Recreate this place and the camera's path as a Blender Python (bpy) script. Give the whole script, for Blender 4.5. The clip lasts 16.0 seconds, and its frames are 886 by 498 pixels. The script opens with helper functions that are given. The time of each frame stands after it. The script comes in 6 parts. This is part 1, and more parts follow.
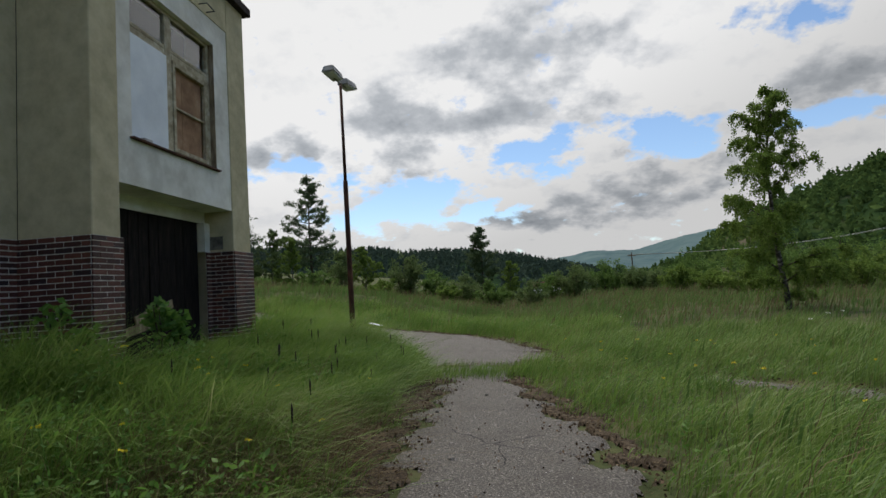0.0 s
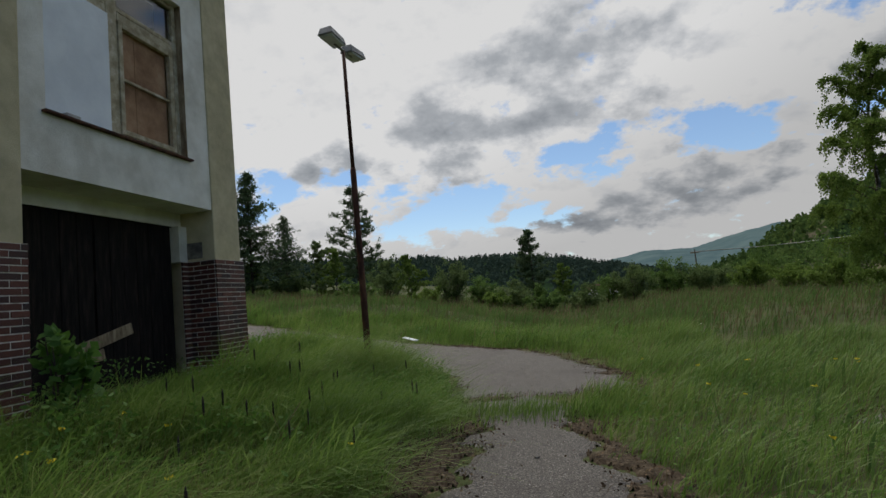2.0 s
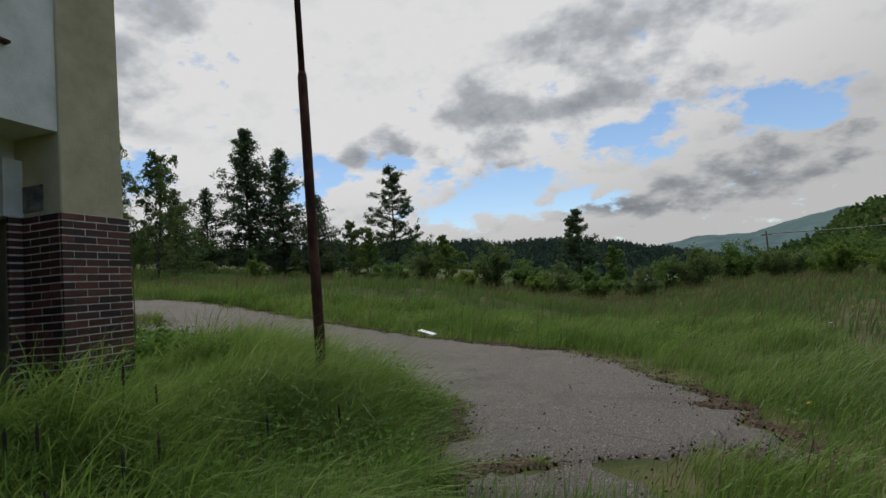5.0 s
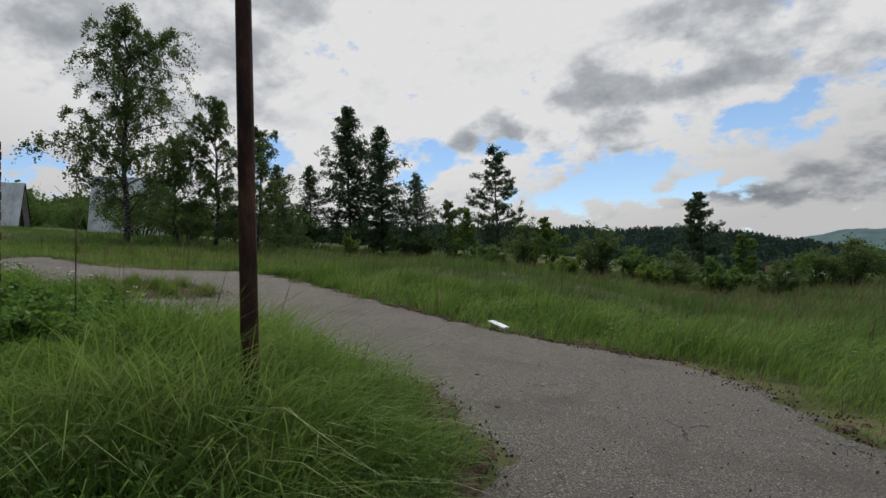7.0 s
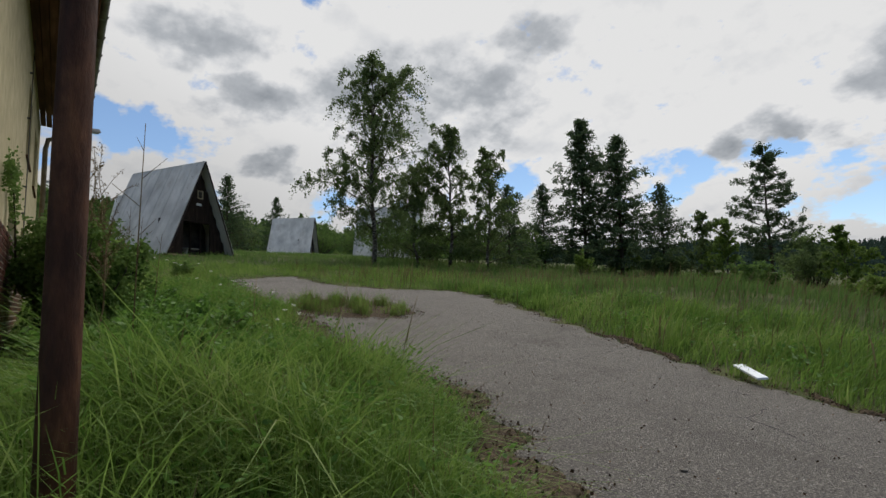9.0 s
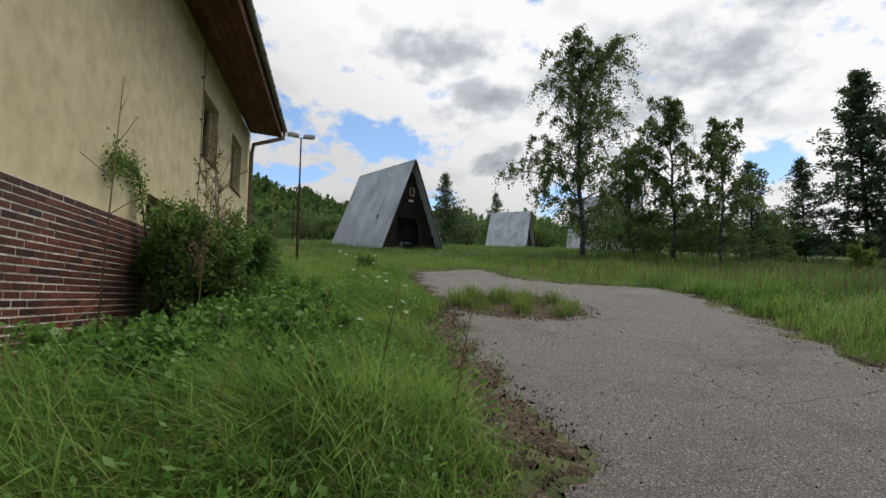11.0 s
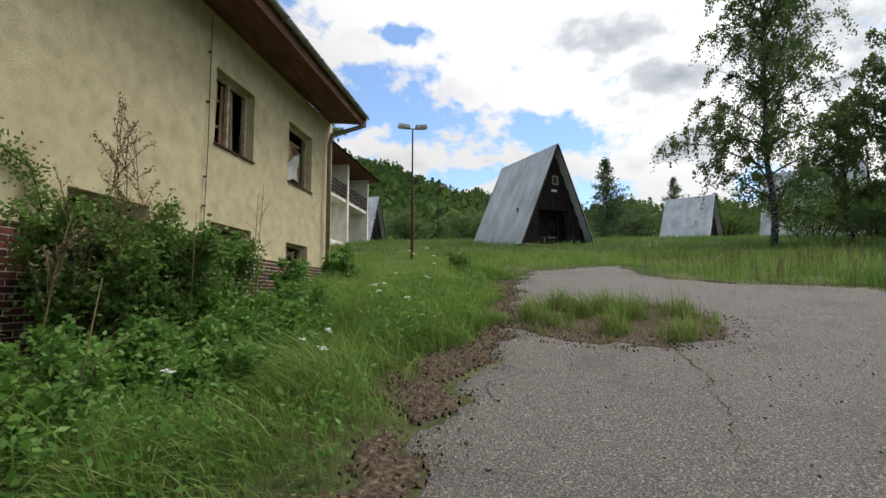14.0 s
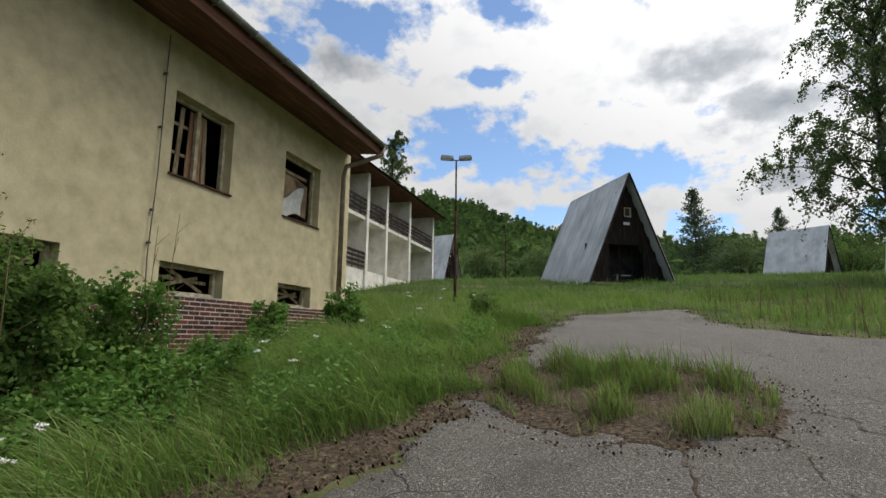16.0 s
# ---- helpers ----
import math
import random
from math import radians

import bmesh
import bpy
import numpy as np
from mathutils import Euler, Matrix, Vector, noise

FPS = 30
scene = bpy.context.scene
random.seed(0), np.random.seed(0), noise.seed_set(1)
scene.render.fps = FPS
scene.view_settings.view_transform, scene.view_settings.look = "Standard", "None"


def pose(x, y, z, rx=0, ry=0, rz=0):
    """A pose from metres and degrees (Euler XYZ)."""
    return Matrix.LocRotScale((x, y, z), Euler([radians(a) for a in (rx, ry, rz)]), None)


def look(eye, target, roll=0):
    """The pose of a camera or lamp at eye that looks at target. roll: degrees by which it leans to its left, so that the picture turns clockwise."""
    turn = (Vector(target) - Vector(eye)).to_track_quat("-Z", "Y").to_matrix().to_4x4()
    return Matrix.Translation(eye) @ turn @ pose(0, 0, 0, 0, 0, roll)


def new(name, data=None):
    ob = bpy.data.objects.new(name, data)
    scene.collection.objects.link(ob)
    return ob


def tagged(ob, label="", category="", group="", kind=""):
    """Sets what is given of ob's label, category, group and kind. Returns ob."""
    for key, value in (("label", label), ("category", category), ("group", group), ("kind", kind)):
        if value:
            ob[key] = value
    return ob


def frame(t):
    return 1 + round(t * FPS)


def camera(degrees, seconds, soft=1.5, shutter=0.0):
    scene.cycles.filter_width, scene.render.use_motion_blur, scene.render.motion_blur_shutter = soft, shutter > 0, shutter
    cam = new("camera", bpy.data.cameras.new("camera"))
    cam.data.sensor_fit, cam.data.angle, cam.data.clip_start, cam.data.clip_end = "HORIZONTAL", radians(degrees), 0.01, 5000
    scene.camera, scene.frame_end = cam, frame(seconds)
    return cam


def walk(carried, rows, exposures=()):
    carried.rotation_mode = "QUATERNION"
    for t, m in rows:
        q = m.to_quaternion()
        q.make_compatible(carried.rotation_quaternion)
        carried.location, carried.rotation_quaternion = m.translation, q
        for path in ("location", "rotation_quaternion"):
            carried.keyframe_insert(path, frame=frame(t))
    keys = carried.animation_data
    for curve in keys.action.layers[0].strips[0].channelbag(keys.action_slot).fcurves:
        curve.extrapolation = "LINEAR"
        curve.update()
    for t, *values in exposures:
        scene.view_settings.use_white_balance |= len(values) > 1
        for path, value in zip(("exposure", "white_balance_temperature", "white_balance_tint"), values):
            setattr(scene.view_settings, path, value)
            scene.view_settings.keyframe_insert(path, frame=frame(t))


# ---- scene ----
cam = camera(79.6, 16.0, soft=1.5)
METRES, EYE, TILT, LEAN, TURN = 20.0, 1.5, 0.0, 0.0, 6.3
ROWS = [
    (0.0, 0.0, 0.0, 0.0, 0.25, 4.01, 3.63),
    (0.5, 0.0027, 0.0295, -0.0006, 2.2, 5.46, 3.73),
    (1.0, 0.0066, 0.0598, -0.0013, 3.15, 4.72, 5.01),
    (1.5, 0.0115, 0.0894, -0.0006, 4.18, 4.85, 5.52),
    (2.0, 0.0131, 0.1195, 0.0003, 5.73, 5.2, 5.52),
    (2.5, 0.0165, 0.148, -0.0006, 6.07, 5.34, 5.73),
    (3.0, 0.0168, 0.1799, -0.0015, 9.07, 4.48, 5.17),
    (5.5, 0.021, 0.3366, -0.0031, 10.53, 3.49, 4.81),
    (6.0, 0.0235, 0.3708, -0.0056, 11.69, 1.94, 4.16),
    (6.5, 0.0234, 0.4052, -0.0076, 18.25, 1.66, 2.48),
    (7.0, 0.0237, 0.4369, -0.0086, 21.86, 2.89, 2.15),
    (7.5, 0.0232, 0.4693, -0.0087, 30.7, 4.02, 1.4),
    (8.0, 0.0174, 0.5019, -0.0086, 35.48, 4.33, 1.23),
    (8.5, 0.0117, 0.5338, -0.0092, 40.48, 5.43, 1.49),
    (9.0, 0.005, 0.5646, -0.0103, 47.92, 5.96, 1.19),
    (9.5, -0.0033, 0.5951, -0.0115, 54.2, 6.22, 1.21),
    (10.0, -0.0128, 0.6234, -0.0103, 61.03, 6.25, 0.42),
    (12.5, -0.0989, 0.7454, -0.0011, 82.85, 3.84, -0.28),
    (13.0, -0.123, 0.7679, 0.0008, 86.66, 3.81, -0.28),
    (13.5, -0.1469, 0.7891, 0.0027, 90.82, 4.68, -0.52),
    (14.0, -0.1708, 0.8105, 0.0053, 90.88, 5.08, -0.06),
    (14.5, -0.1948, 0.8317, 0.0084, 93.32, 6.58, -0.07),
    (15.0, -0.2186, 0.8497, 0.0113, 96.21, 7.06, -0.35),
    (15.5, -0.2437, 0.8689, 0.0139, 97.34, 7.8, -0.17),
    (16.0, -0.266, 0.888, 0.0166, 100.28, 9.12, -0.81),
]
EXPOSURES = [(0.0, 0.14), (1.0, -0.16), (2.5, -0.17), (6.0, -0.08), (9.0, -0.01), (10.0, 0.06), (12.5, 0.66), (14.5, 0.64), (16.0, 0.42)]
walk(cam, [(t, pose(0, 0, EYE, TILT, LEAN, TURN) @ pose(METRES * x, METRES * y, METRES * z, 90 + pitch, roll, yaw)) for t, x, y, z, yaw, pitch, roll in ROWS],
     exposures=EXPOSURES)

# ---- light ----
def link(nt, a, b):
    nt.links.new(a, b)


def math_node(nt, op, a, b=None, c=None, clamp=False):
    n = nt.nodes.new("ShaderNodeMath")
    n.operation, n.use_clamp = op, clamp
    for i, v in enumerate((a, b, c)):
        if v is None:
            continue
        if isinstance(v, (int, float)):
            n.inputs[i].default_value = v
        else:
            nt.links.new(v, n.inputs[i])
    return n.outputs[0]


def ramp(nt, value, stops):
    n = nt.nodes.new("ShaderNodeValToRGB")
    el = n.color_ramp.elements
    while len(el) < len(stops):
        el.new(0.5)
    for e, (p, c) in zip(el, stops):
        e.position, e.color = p, (*c, 1) if len(c) == 3 else c
    nt.links.new(value, n.inputs[0])
    return n.outputs[0]


SUN_AZ, SUN_EL = -30.0, 64.0
world = bpy.data.worlds.new("sky")
scene.world = world
world.use_nodes = True
wt = world.node_tree
wt.nodes.clear()
geo = wt.nodes.new("ShaderNodeTexCoord")
sep = wt.nodes.new("ShaderNodeSeparateXYZ")
link(wt, geo.outputs["Generated"], sep.inputs[0])
# direction in degrees: bearing from +y towards +x, and elevation
az = math_node(wt, "MULTIPLY", math_node(wt, "ARCTAN2", sep.outputs[0], sep.outputs[1]), 57.2958)
elv = math_node(wt, "MULTIPLY", math_node(wt, "ARCSINE", sep.outputs[2]), 57.2958)
# clouds lie on a curved layer: project the direction onto it
lift = math_node(wt, "ADD", math_node(wt, "MAXIMUM", sep.outputs[2], 0.0), 0.42)
comb = wt.nodes.new("ShaderNodeCombineXYZ")
link(wt, math_node(wt, "DIVIDE", sep.outputs[0], lift), comb.inputs[0])
link(wt, math_node(wt, "DIVIDE", sep.outputs[1], lift), comb.inputs[1])


def cloud_noise(scale, detail, rough, offset, zoom=1.0, output=0):
    m = wt.nodes.new("ShaderNodeMapping")
    m.inputs["Location"].default_value = offset
    m.inputs["Scale"].default_value = (zoom, zoom, zoom)
    link(wt, comb.outputs[0], m.inputs[0])
    n = wt.nodes.new("ShaderNodeTexNoise")
    n.inputs["Scale"].default_value, n.inputs["Detail"].default_value = scale, detail
    n.inputs["Roughness"].default_value = rough
    link(wt, m.outputs[0], n.inputs["Vector"])
    return n.outputs[output]


def weigh(value, middle, amount):
    return math_node(wt, "MULTIPLY", math_node(wt, "SUBTRACT", value, middle), amount)


big, fine = cloud_noise(2.6, 9, 0.58, (3.1, 1.7, 0)), cloud_noise(8.0, 10, 0.6, (7.3, 2.2, 0))
# the billows, and the same billows a little higher up: their difference lights the tops and shades the undersides
billow, above = cloud_noise(5.0, 9, 0.55, (1.3, 5.2, 4)), cloud_noise(5.0, 9, 0.55, (1.3, 5.2, 4), 0.96)
relief = math_node(wt, "SUBTRACT", above, billow)
# gaps and grey bases have wandering outlines
bent = wt.nodes.new("ShaderNodeSeparateXYZ")
link(wt, cloud_noise(3.2, 5, 0.6, (0.4, 8.8, 2), 1.0, 1), bent.inputs[0])
az_bent = math_node(wt, "ADD", az, weigh(bent.outputs[0], 0.5, 16.0))
el_bent = math_node(wt, "ADD", elv, weigh(bent.outputs[1], 0.5, 8.0))


def spot(a, e, wa, we):
    """1 at a bearing and elevation, 0 at its rim."""
    da = math_node(wt, "DIVIDE", math_node(wt, "SUBTRACT", az_bent, a), wa)
    de = math_node(wt, "DIVIDE", math_node(wt, "SUBTRACT", el_bent, e), we)
    d = math_node(wt, "SQRT", math_node(wt, "ADD", math_node(wt, "MULTIPLY", da, da), math_node(wt, "MULTIPLY", de, de)))
    return math_node(wt, "SUBTRACT", 1.0, d, clamp=True)


def total(spots):
    s = spot(*spots[0])
    for q in spots[1:]:
        s = math_node(wt, "MAXIMUM", s, spot(*q))
    return s


gaps = total([(-10, 8.7, 13, 4.6), (-21, 12.5, 5, 2.2), (5, 13.7, 8, 2.8), (17, 13.4, 10, 3.2), (31, 11.9, 7, 2.6), (28, 22.5, 9, 3), (0, 7.5, 8, 1.9), (-30, 11.7, 7, 3.2),
              (-46, 12.5, 5, 2.8), (-67, 11, 4, 2.2), (-86, 16.8, 10, 3.4), (-68, 31.5, 5, 2), (-104, 20, 12, 4.8), (-98, 18, 9, 3.8), (-103, 27, 6, 1.8)])
gaps = math_node(wt, "MAXIMUM", gaps, total([(-95, 13, 6, 2.4), (-81, 10.5, 7, 2.6), (-120, 32.5, 13, 4.5), (-101, 33.5, 8, 3.2), (-125, 28.9, 6, 2.4), (105, 40, 75, 60), (170, 40, 60, 60), (-165, 50, 35, 50)]))
greys = total([(3, 21.5, 16, 8), (-10, 18.7, 9, 4), (-11, 13.9, 8, 3.4), (32, 15.7, 8, 4.6), (13, 9, 9, 2.6), (20, 9.7, 5, 1.8), (7, 6.7, 10, 2.2), (-63, 21.8, 13, 5), (-48, 21, 9, 5.4),
               (-25.5, 13.6, 5, 2.4), (-42, 27, 6, 2.8), (-80, 26.4, 8, 3.6), (-74, 20.9, 8, 3), (-55, 21, 17, 7), (-21, 15.4, 4, 3), (-73, 14.2, 4, 2.4), (-119, 28.9, 8, 3.4)])
soft_gap = math_node(wt, "ADD", math_node(wt, "MULTIPLY", gaps, 0.80), weigh(fine, 0.5, -1.9))
soft_gap = math_node(wt, "ADD", soft_gap, weigh(big, 0.5, -0.9))
clear = ramp(wt, soft_gap, [(0.22, (0, 0, 0)), (0.46, (1, 1, 1))])
shade = math_node(wt, "ADD", math_node(wt, "MULTIPLY", greys, 0.62), weigh(fine, 0.5, 1.1))
shade = math_node(wt, "ADD", shade, math_node(wt, "MULTIPLY", relief, 2.6))
shade = math_node(wt, "ADD", shade, weigh(billow, 0.5, 0.7))
shade = math_node(wt, "MULTIPLY", shade, math_node(wt, "ADD", 0.4, math_node(wt, "MULTIPLY", greys, 2.4), clamp=True))
cloud_colour = ramp(wt, shade, [(0.03, (1.0, 1.0, 1.0)), (0.2, (0.85, 0.865, 0.89)), (0.5, (0.56, 0.59, 0.63)), (0.95, (0.36, 0.39, 0.43))])
# clouds shine most near the sun
toward = wt.nodes.new("ShaderNodeVectorMath")
toward.operation = "DOT_PRODUCT"
link(wt, geo.outputs["Generated"], toward.inputs[0])
toward.inputs[1].default_value = (math.sin(radians(SUN_AZ)) * math.cos(radians(SUN_EL)), math.cos(radians(SUN_AZ)) * math.cos(radians(SUN_EL)), math.sin(radians(SUN_EL)))
shine = wt.nodes.new("ShaderNodeMapRange")
link(wt, toward.outputs["Value"], shine.inputs[0])
for i, v in enumerate((0.44, 0.62, 0.54, 0.77)):
    shine.inputs[i + 1].default_value = v
nishita = wt.nodes.new("ShaderNodeTexSky")
nishita.sky_type, nishita.sun_disc = "NISHITA", False
nishita.sun_elevation, nishita.sun_rotation = radians(SUN_EL), radians(SUN_AZ)
nishita.dust_density, nishita.ozone_density = 0.1, 3.0
bg_sky, bg_cloud, mixed, out = (wt.nodes.new(k) for k in ("ShaderNodeBackground", "ShaderNodeBackground", "ShaderNodeMixShader", "ShaderNodeOutputWorld"))
link(wt, nishita.outputs[0], bg_sky.inputs[0])
bg_sky.inputs[1].default_value = 0.13
link(wt, cloud_colour, bg_cloud.inputs[0])
link(wt, shine.outputs[0], bg_cloud.inputs[1])
link(wt, clear, mixed.inputs[0])
link(wt, bg_cloud.outputs[0], mixed.inputs[1])
link(wt, bg_sky.outputs[0], mixed.inputs[2])
link(wt, mixed.outputs[0], out.inputs[0])

sun = new("sun", bpy.data.lights.new("sun", "SUN"))
sun.data.energy, sun.data.angle, sun.data.color = 2.3, radians(32), (1.0, 0.95, 0.87)
aim = Vector((math.sin(radians(SUN_AZ)) * math.cos(radians(SUN_EL)), math.cos(radians(SUN_AZ)) * math.cos(radians(SUN_EL)), math.sin(radians(SUN_EL))))
sun.matrix_world = look(aim * 60, (0, 0, 0))


# ---- materials ----
def material(name, stops, scale=4.0, detail=6, rough=0.85, bump=0.0, bump_scale=60.0, metal=0.0, translucent=0.0, per="noise", stain=None, stretch=(1, 1, 1), spread=0.35, gloss=0.4):
    """A surface whose colour runs through stops; per: noise, island or object says what drives it. stain: (colour, scale, amount)."""
    m = bpy.data.materials.new(name)
    m.use_nodes = True
    nt = m.node_tree
    bsdf = nt.nodes["Principled BSDF"]
    tc = nt.nodes.new("ShaderNodeNewGeometry")
    mp = nt.nodes.new("ShaderNodeMapping")
    mp.inputs["Scale"].default_value = stretch
    link(nt, tc.outputs["Position"], mp.inputs[0])

    def noise_at(s, d=6, r=0.6):
        n = nt.nodes.new("ShaderNodeTexNoise")
        n.inputs["Scale"].default_value, n.inputs["Detail"].default_value, n.inputs["Roughness"].default_value = s, d, r
        link(nt, mp.outputs[0], n.inputs["Vector"])
        return n.outputs[0]
    base = noise_at(scale, detail)
    drive = math_node(nt, "MULTIPLY_ADD", math_node(nt, "SUBTRACT", base, 0.5), 2.2, 0.5, clamp=True)
    if per != "noise":
        rnd = tc.outputs["Random Per Island"] if per == "island" else nt.nodes.new("ShaderNodeObjectInfo").outputs["Random"]
        drive = math_node(nt, "ADD", math_node(nt, "MULTIPLY", rnd, 1 - spread), math_node(nt, "MULTIPLY", drive, spread), clamp=True)
    colour = ramp(nt, drive, stops)
    if stain:
        mixc = nt.nodes.new("ShaderNodeMix")
        mixc.data_type = "RGBA"
        fac = math_node(nt, "MULTIPLY", math_node(nt, "MULTIPLY_ADD", math_node(nt, "SUBTRACT", noise_at(stain[1], 8, 0.65), 0.52), 5.0, 0.0, clamp=True), stain[2])
        link(nt, fac, mixc.inputs[0])
        link(nt, colour, mixc.inputs[6])
        mixc.inputs[7].default_value = (*stain[0], 1)
        colour = mixc.outputs[2]
    link(nt, colour, bsdf.inputs["Base Color"])
    bsdf.inputs["Roughness"].default_value, bsdf.inputs["Metallic"].default_value = rough, metal
    bsdf.inputs["Specular IOR Level"].default_value = gloss
    if bump:
        b = nt.nodes.new("ShaderNodeBump")
        b.inputs["Strength"].default_value, b.inputs["Distance"].default_value = bump, 0.02
        link(nt, noise_at(bump_scale, 5), b.inputs["Height"])
        link(nt, b.outputs[0], bsdf.inputs["Normal"])
    if translucent:
        tr = nt.nodes.new("ShaderNodeBsdfTranslucent")
        link(nt, colour, tr.inputs[0])
        ms = nt.nodes.new("ShaderNodeMixShader")
        ms.inputs[0].default_value = translucent
        link(nt, bsdf.outputs[0], ms.inputs[1])
        link(nt, tr.outputs[0], ms.inputs[2])
        link(nt, ms.outputs[0], nt.nodes["Material Output"].inputs[0])
    return m


M = {}
M["soil"] = material("soil", [(0.2, (0.038, 0.048, 0.018)), (0.5, (0.066, 0.080, 0.031)), (0.8, (0.11, 0.105, 0.052))], 0.9, 10, 0.95, 0.8, 30, gloss=0.1)
M["asphalt"] = material("asphalt", [(0.18, (0.036, 0.032, 0.028)), (0.5, (0.100, 0.089, 0.077)), (0.72, (0.19, 0.172, 0.15)), (0.9, (0.42, 0.39, 0.35))], 60, 12, 0.75, 1.0, 95, stain=((0.052, 0.043, 0.035), 0.7, 0.75), gloss=0.35)


def crack(m, scale, width, depth):
    """Dark wandering cracks along the edges of large cells, only here and there."""
    nt = m.node_tree
    bsdf = nt.nodes["Principled BSDF"]
    old = bsdf.inputs["Base Color"].links[0].from_socket
    g = nt.nodes.new("ShaderNodeNewGeometry")
    nz = nt.nodes.new("ShaderNodeTexNoise")
    nz.inputs["Scale"].default_value, nz.inputs["Detail"].default_value = 2.2, 8
    link(nt, g.outputs["Position"], nz.inputs["Vector"])
    mixv = nt.nodes.new("ShaderNodeMix")
    mixv.data_type = "VECTOR"
    mixv.inputs[0].default_value = 0.22
    link(nt, g.outputs["Position"], mixv.inputs[4])
    link(nt, nz.outputs["Color"], mixv.inputs[5])
    vo = nt.nodes.new("ShaderNodeTexVoronoi")
    vo.feature = "DISTANCE_TO_EDGE"
    vo.inputs["Scale"].default_value = scale
    link(nt, mixv.outputs[1], vo.inputs["Vector"])
    thin = math_node(nt, "LESS_THAN", vo.outputs["Distance"], width)
    big_noise = nt.nodes.new("ShaderNodeTexNoise")
    big_noise.inputs["Scale"].default_value = 0.33
    link(nt, g.outputs["Position"], big_noise.inputs["Vector"])
    where = math_node(nt, "GREATER_THAN", big_noise.outputs[0], 0.55)
    mixc = nt.nodes.new("ShaderNodeMix")
    mixc.data_type = "RGBA"
    link(nt, math_node(nt, "MULTIPLY", math_node(nt, "MULTIPLY", thin, where), depth), mixc.inputs[0])
    link(nt, old, mixc.inputs[6])
    mixc.inputs[7].default_value = (0.012, 0.011, 0.010, 1)
    link(nt, mixc.outputs[2], bsdf.inputs["Base Color"])


crack(M["asphalt"], 0.75, 0.0045, 0.85)
M["litter"] = material("leaf_litter", [(0.1, (0.026, 0.019, 0.013)), (0.5, (0.066, 0.050, 0.034)), (0.8, (0.125, 0.098, 0.068)), (0.95, (0.20, 0.165, 0.115))], 22, 10, 0.95, 1.0, 45, gloss=0.1)
M["chip"] = material("dead_leaf", [(0.1, (0.03, 0.020, 0.013)), (0.5, (0.09, 0.058, 0.036)), (0.8, (0.17, 0.12, 0.075)), (1.0, (0.32, 0.26, 0.17))], 5, 2, 0.9, per="island", gloss=0.1)
M["grass"] = material("grass", [(0.0, (0.060, 0.120, 0.022)), (0.35, (0.118, 0.210, 0.038)), (0.72, (0.205, 0.30, 0.072)), (1.0, (0.38, 0.36, 0.20))], 0.6, 6, 0.5, translucent=0.48, per="island", spread=0.5, gloss=0.4)
M["meadow_grass"] = material("meadow_grass", [(0.0, (0.050, 0.100, 0.024)), (0.35, (0.092, 0.17, 0.042)), (0.7, (0.155, 0.225, 0.068)), (1.0, (0.235, 0.26, 0.12))], 0.3, 8, 0.65, translucent=0.45, per="island", spread=0.6, gloss=0.2)
M["dry_grass"] = material("dry_grass", [(0.0, (0.09, 0.065, 0.035)), (0.6, (0.17, 0.13, 0.07)), (1.0, (0.32, 0.26, 0.16))], 0.5, 4, 0.8, translucent=0.25, per="island", gloss=0.15)
M["weed"] = material("weed_leaf", [(0.0, (0.06, 0.14, 0.024)), (0.6, (0.115, 0.23, 0.042)), (1.0, (0.19, 0.315, 0.075))], 0.8, 4, 0.55, translucent=0.48, per="island", gloss=0.3)
M["birch_leaf"] = material("birch_leaf", [(0.0, (0.070, 0.11, 0.038)), (0.6, (0.12, 0.175, 0.060)), (1.0, (0.19, 0.24, 0.10))], 0.5, 4, 0.7, translucent=0.5, per="island", gloss=0.15)
M["bright_leaf"] = material("bright_leaf", [(0.0, (0.085, 0.145, 0.026)), (0.6, (0.145, 0.22, 0.045)), (1.0, (0.23, 0.30, 0.08))], 0.5, 4, 0.75, translucent=0.45, per="island", gloss=0.12)
M["bush_leaf"] = material("bush_leaf", [(0.0, (0.062, 0.118, 0.027)), (0.6, (0.118, 0.198, 0.048)), (1.0, (0.19, 0.275, 0.08))], 0.5, 4, 0.7, translucent=0.48, per="island", gloss=0.15)
M["needle"] = material("needles", [(0.0, (0.046, 0.076, 0.040)), (0.6, (0.092, 0.138, 0.066)), (1.0, (0.155, 0.205, 0.098))], 0.5, 4, 0.8, translucent=0.4, per="island", gloss=0.1)
M["far_leaf"] = material("far_foliage", [(0.0, (0.022, 0.045, 0.014)), (0.5, (0.045, 0.085, 0.022)), (1.0, (0.10, 0.15, 0.035))], 0.08, 4, 0.8, translucent=0.15, per="island", gloss=0.1)
M["bark"] = material("bark", [(0.2, (0.03, 0.024, 0.018)), (0.8, (0.11, 0.09, 0.07))], 14, 6, 0.95, 0.8, 30, stretch=(1, 1, 0.3), gloss=0.2)
M["birch_bark"] = material("birch_bark", [(0.35, (0.035, 0.03, 0.026)), (0.6, (0.12, 0.11, 0.095)), (0.85, (0.34, 0.32, 0.29))], 5, 6, 0.85, 0.4, 20, stretch=(1, 1, 2.5), gloss=0.2)
M["forest"] = material("forest", [(0.2, (0.010, 0.020, 0.012)), (0.5, (0.020, 0.038, 0.018)), (0.8, (0.038, 0.062, 0.024))], 0.03, 12, 0.95, 1.0, 0.2, gloss=0.0)
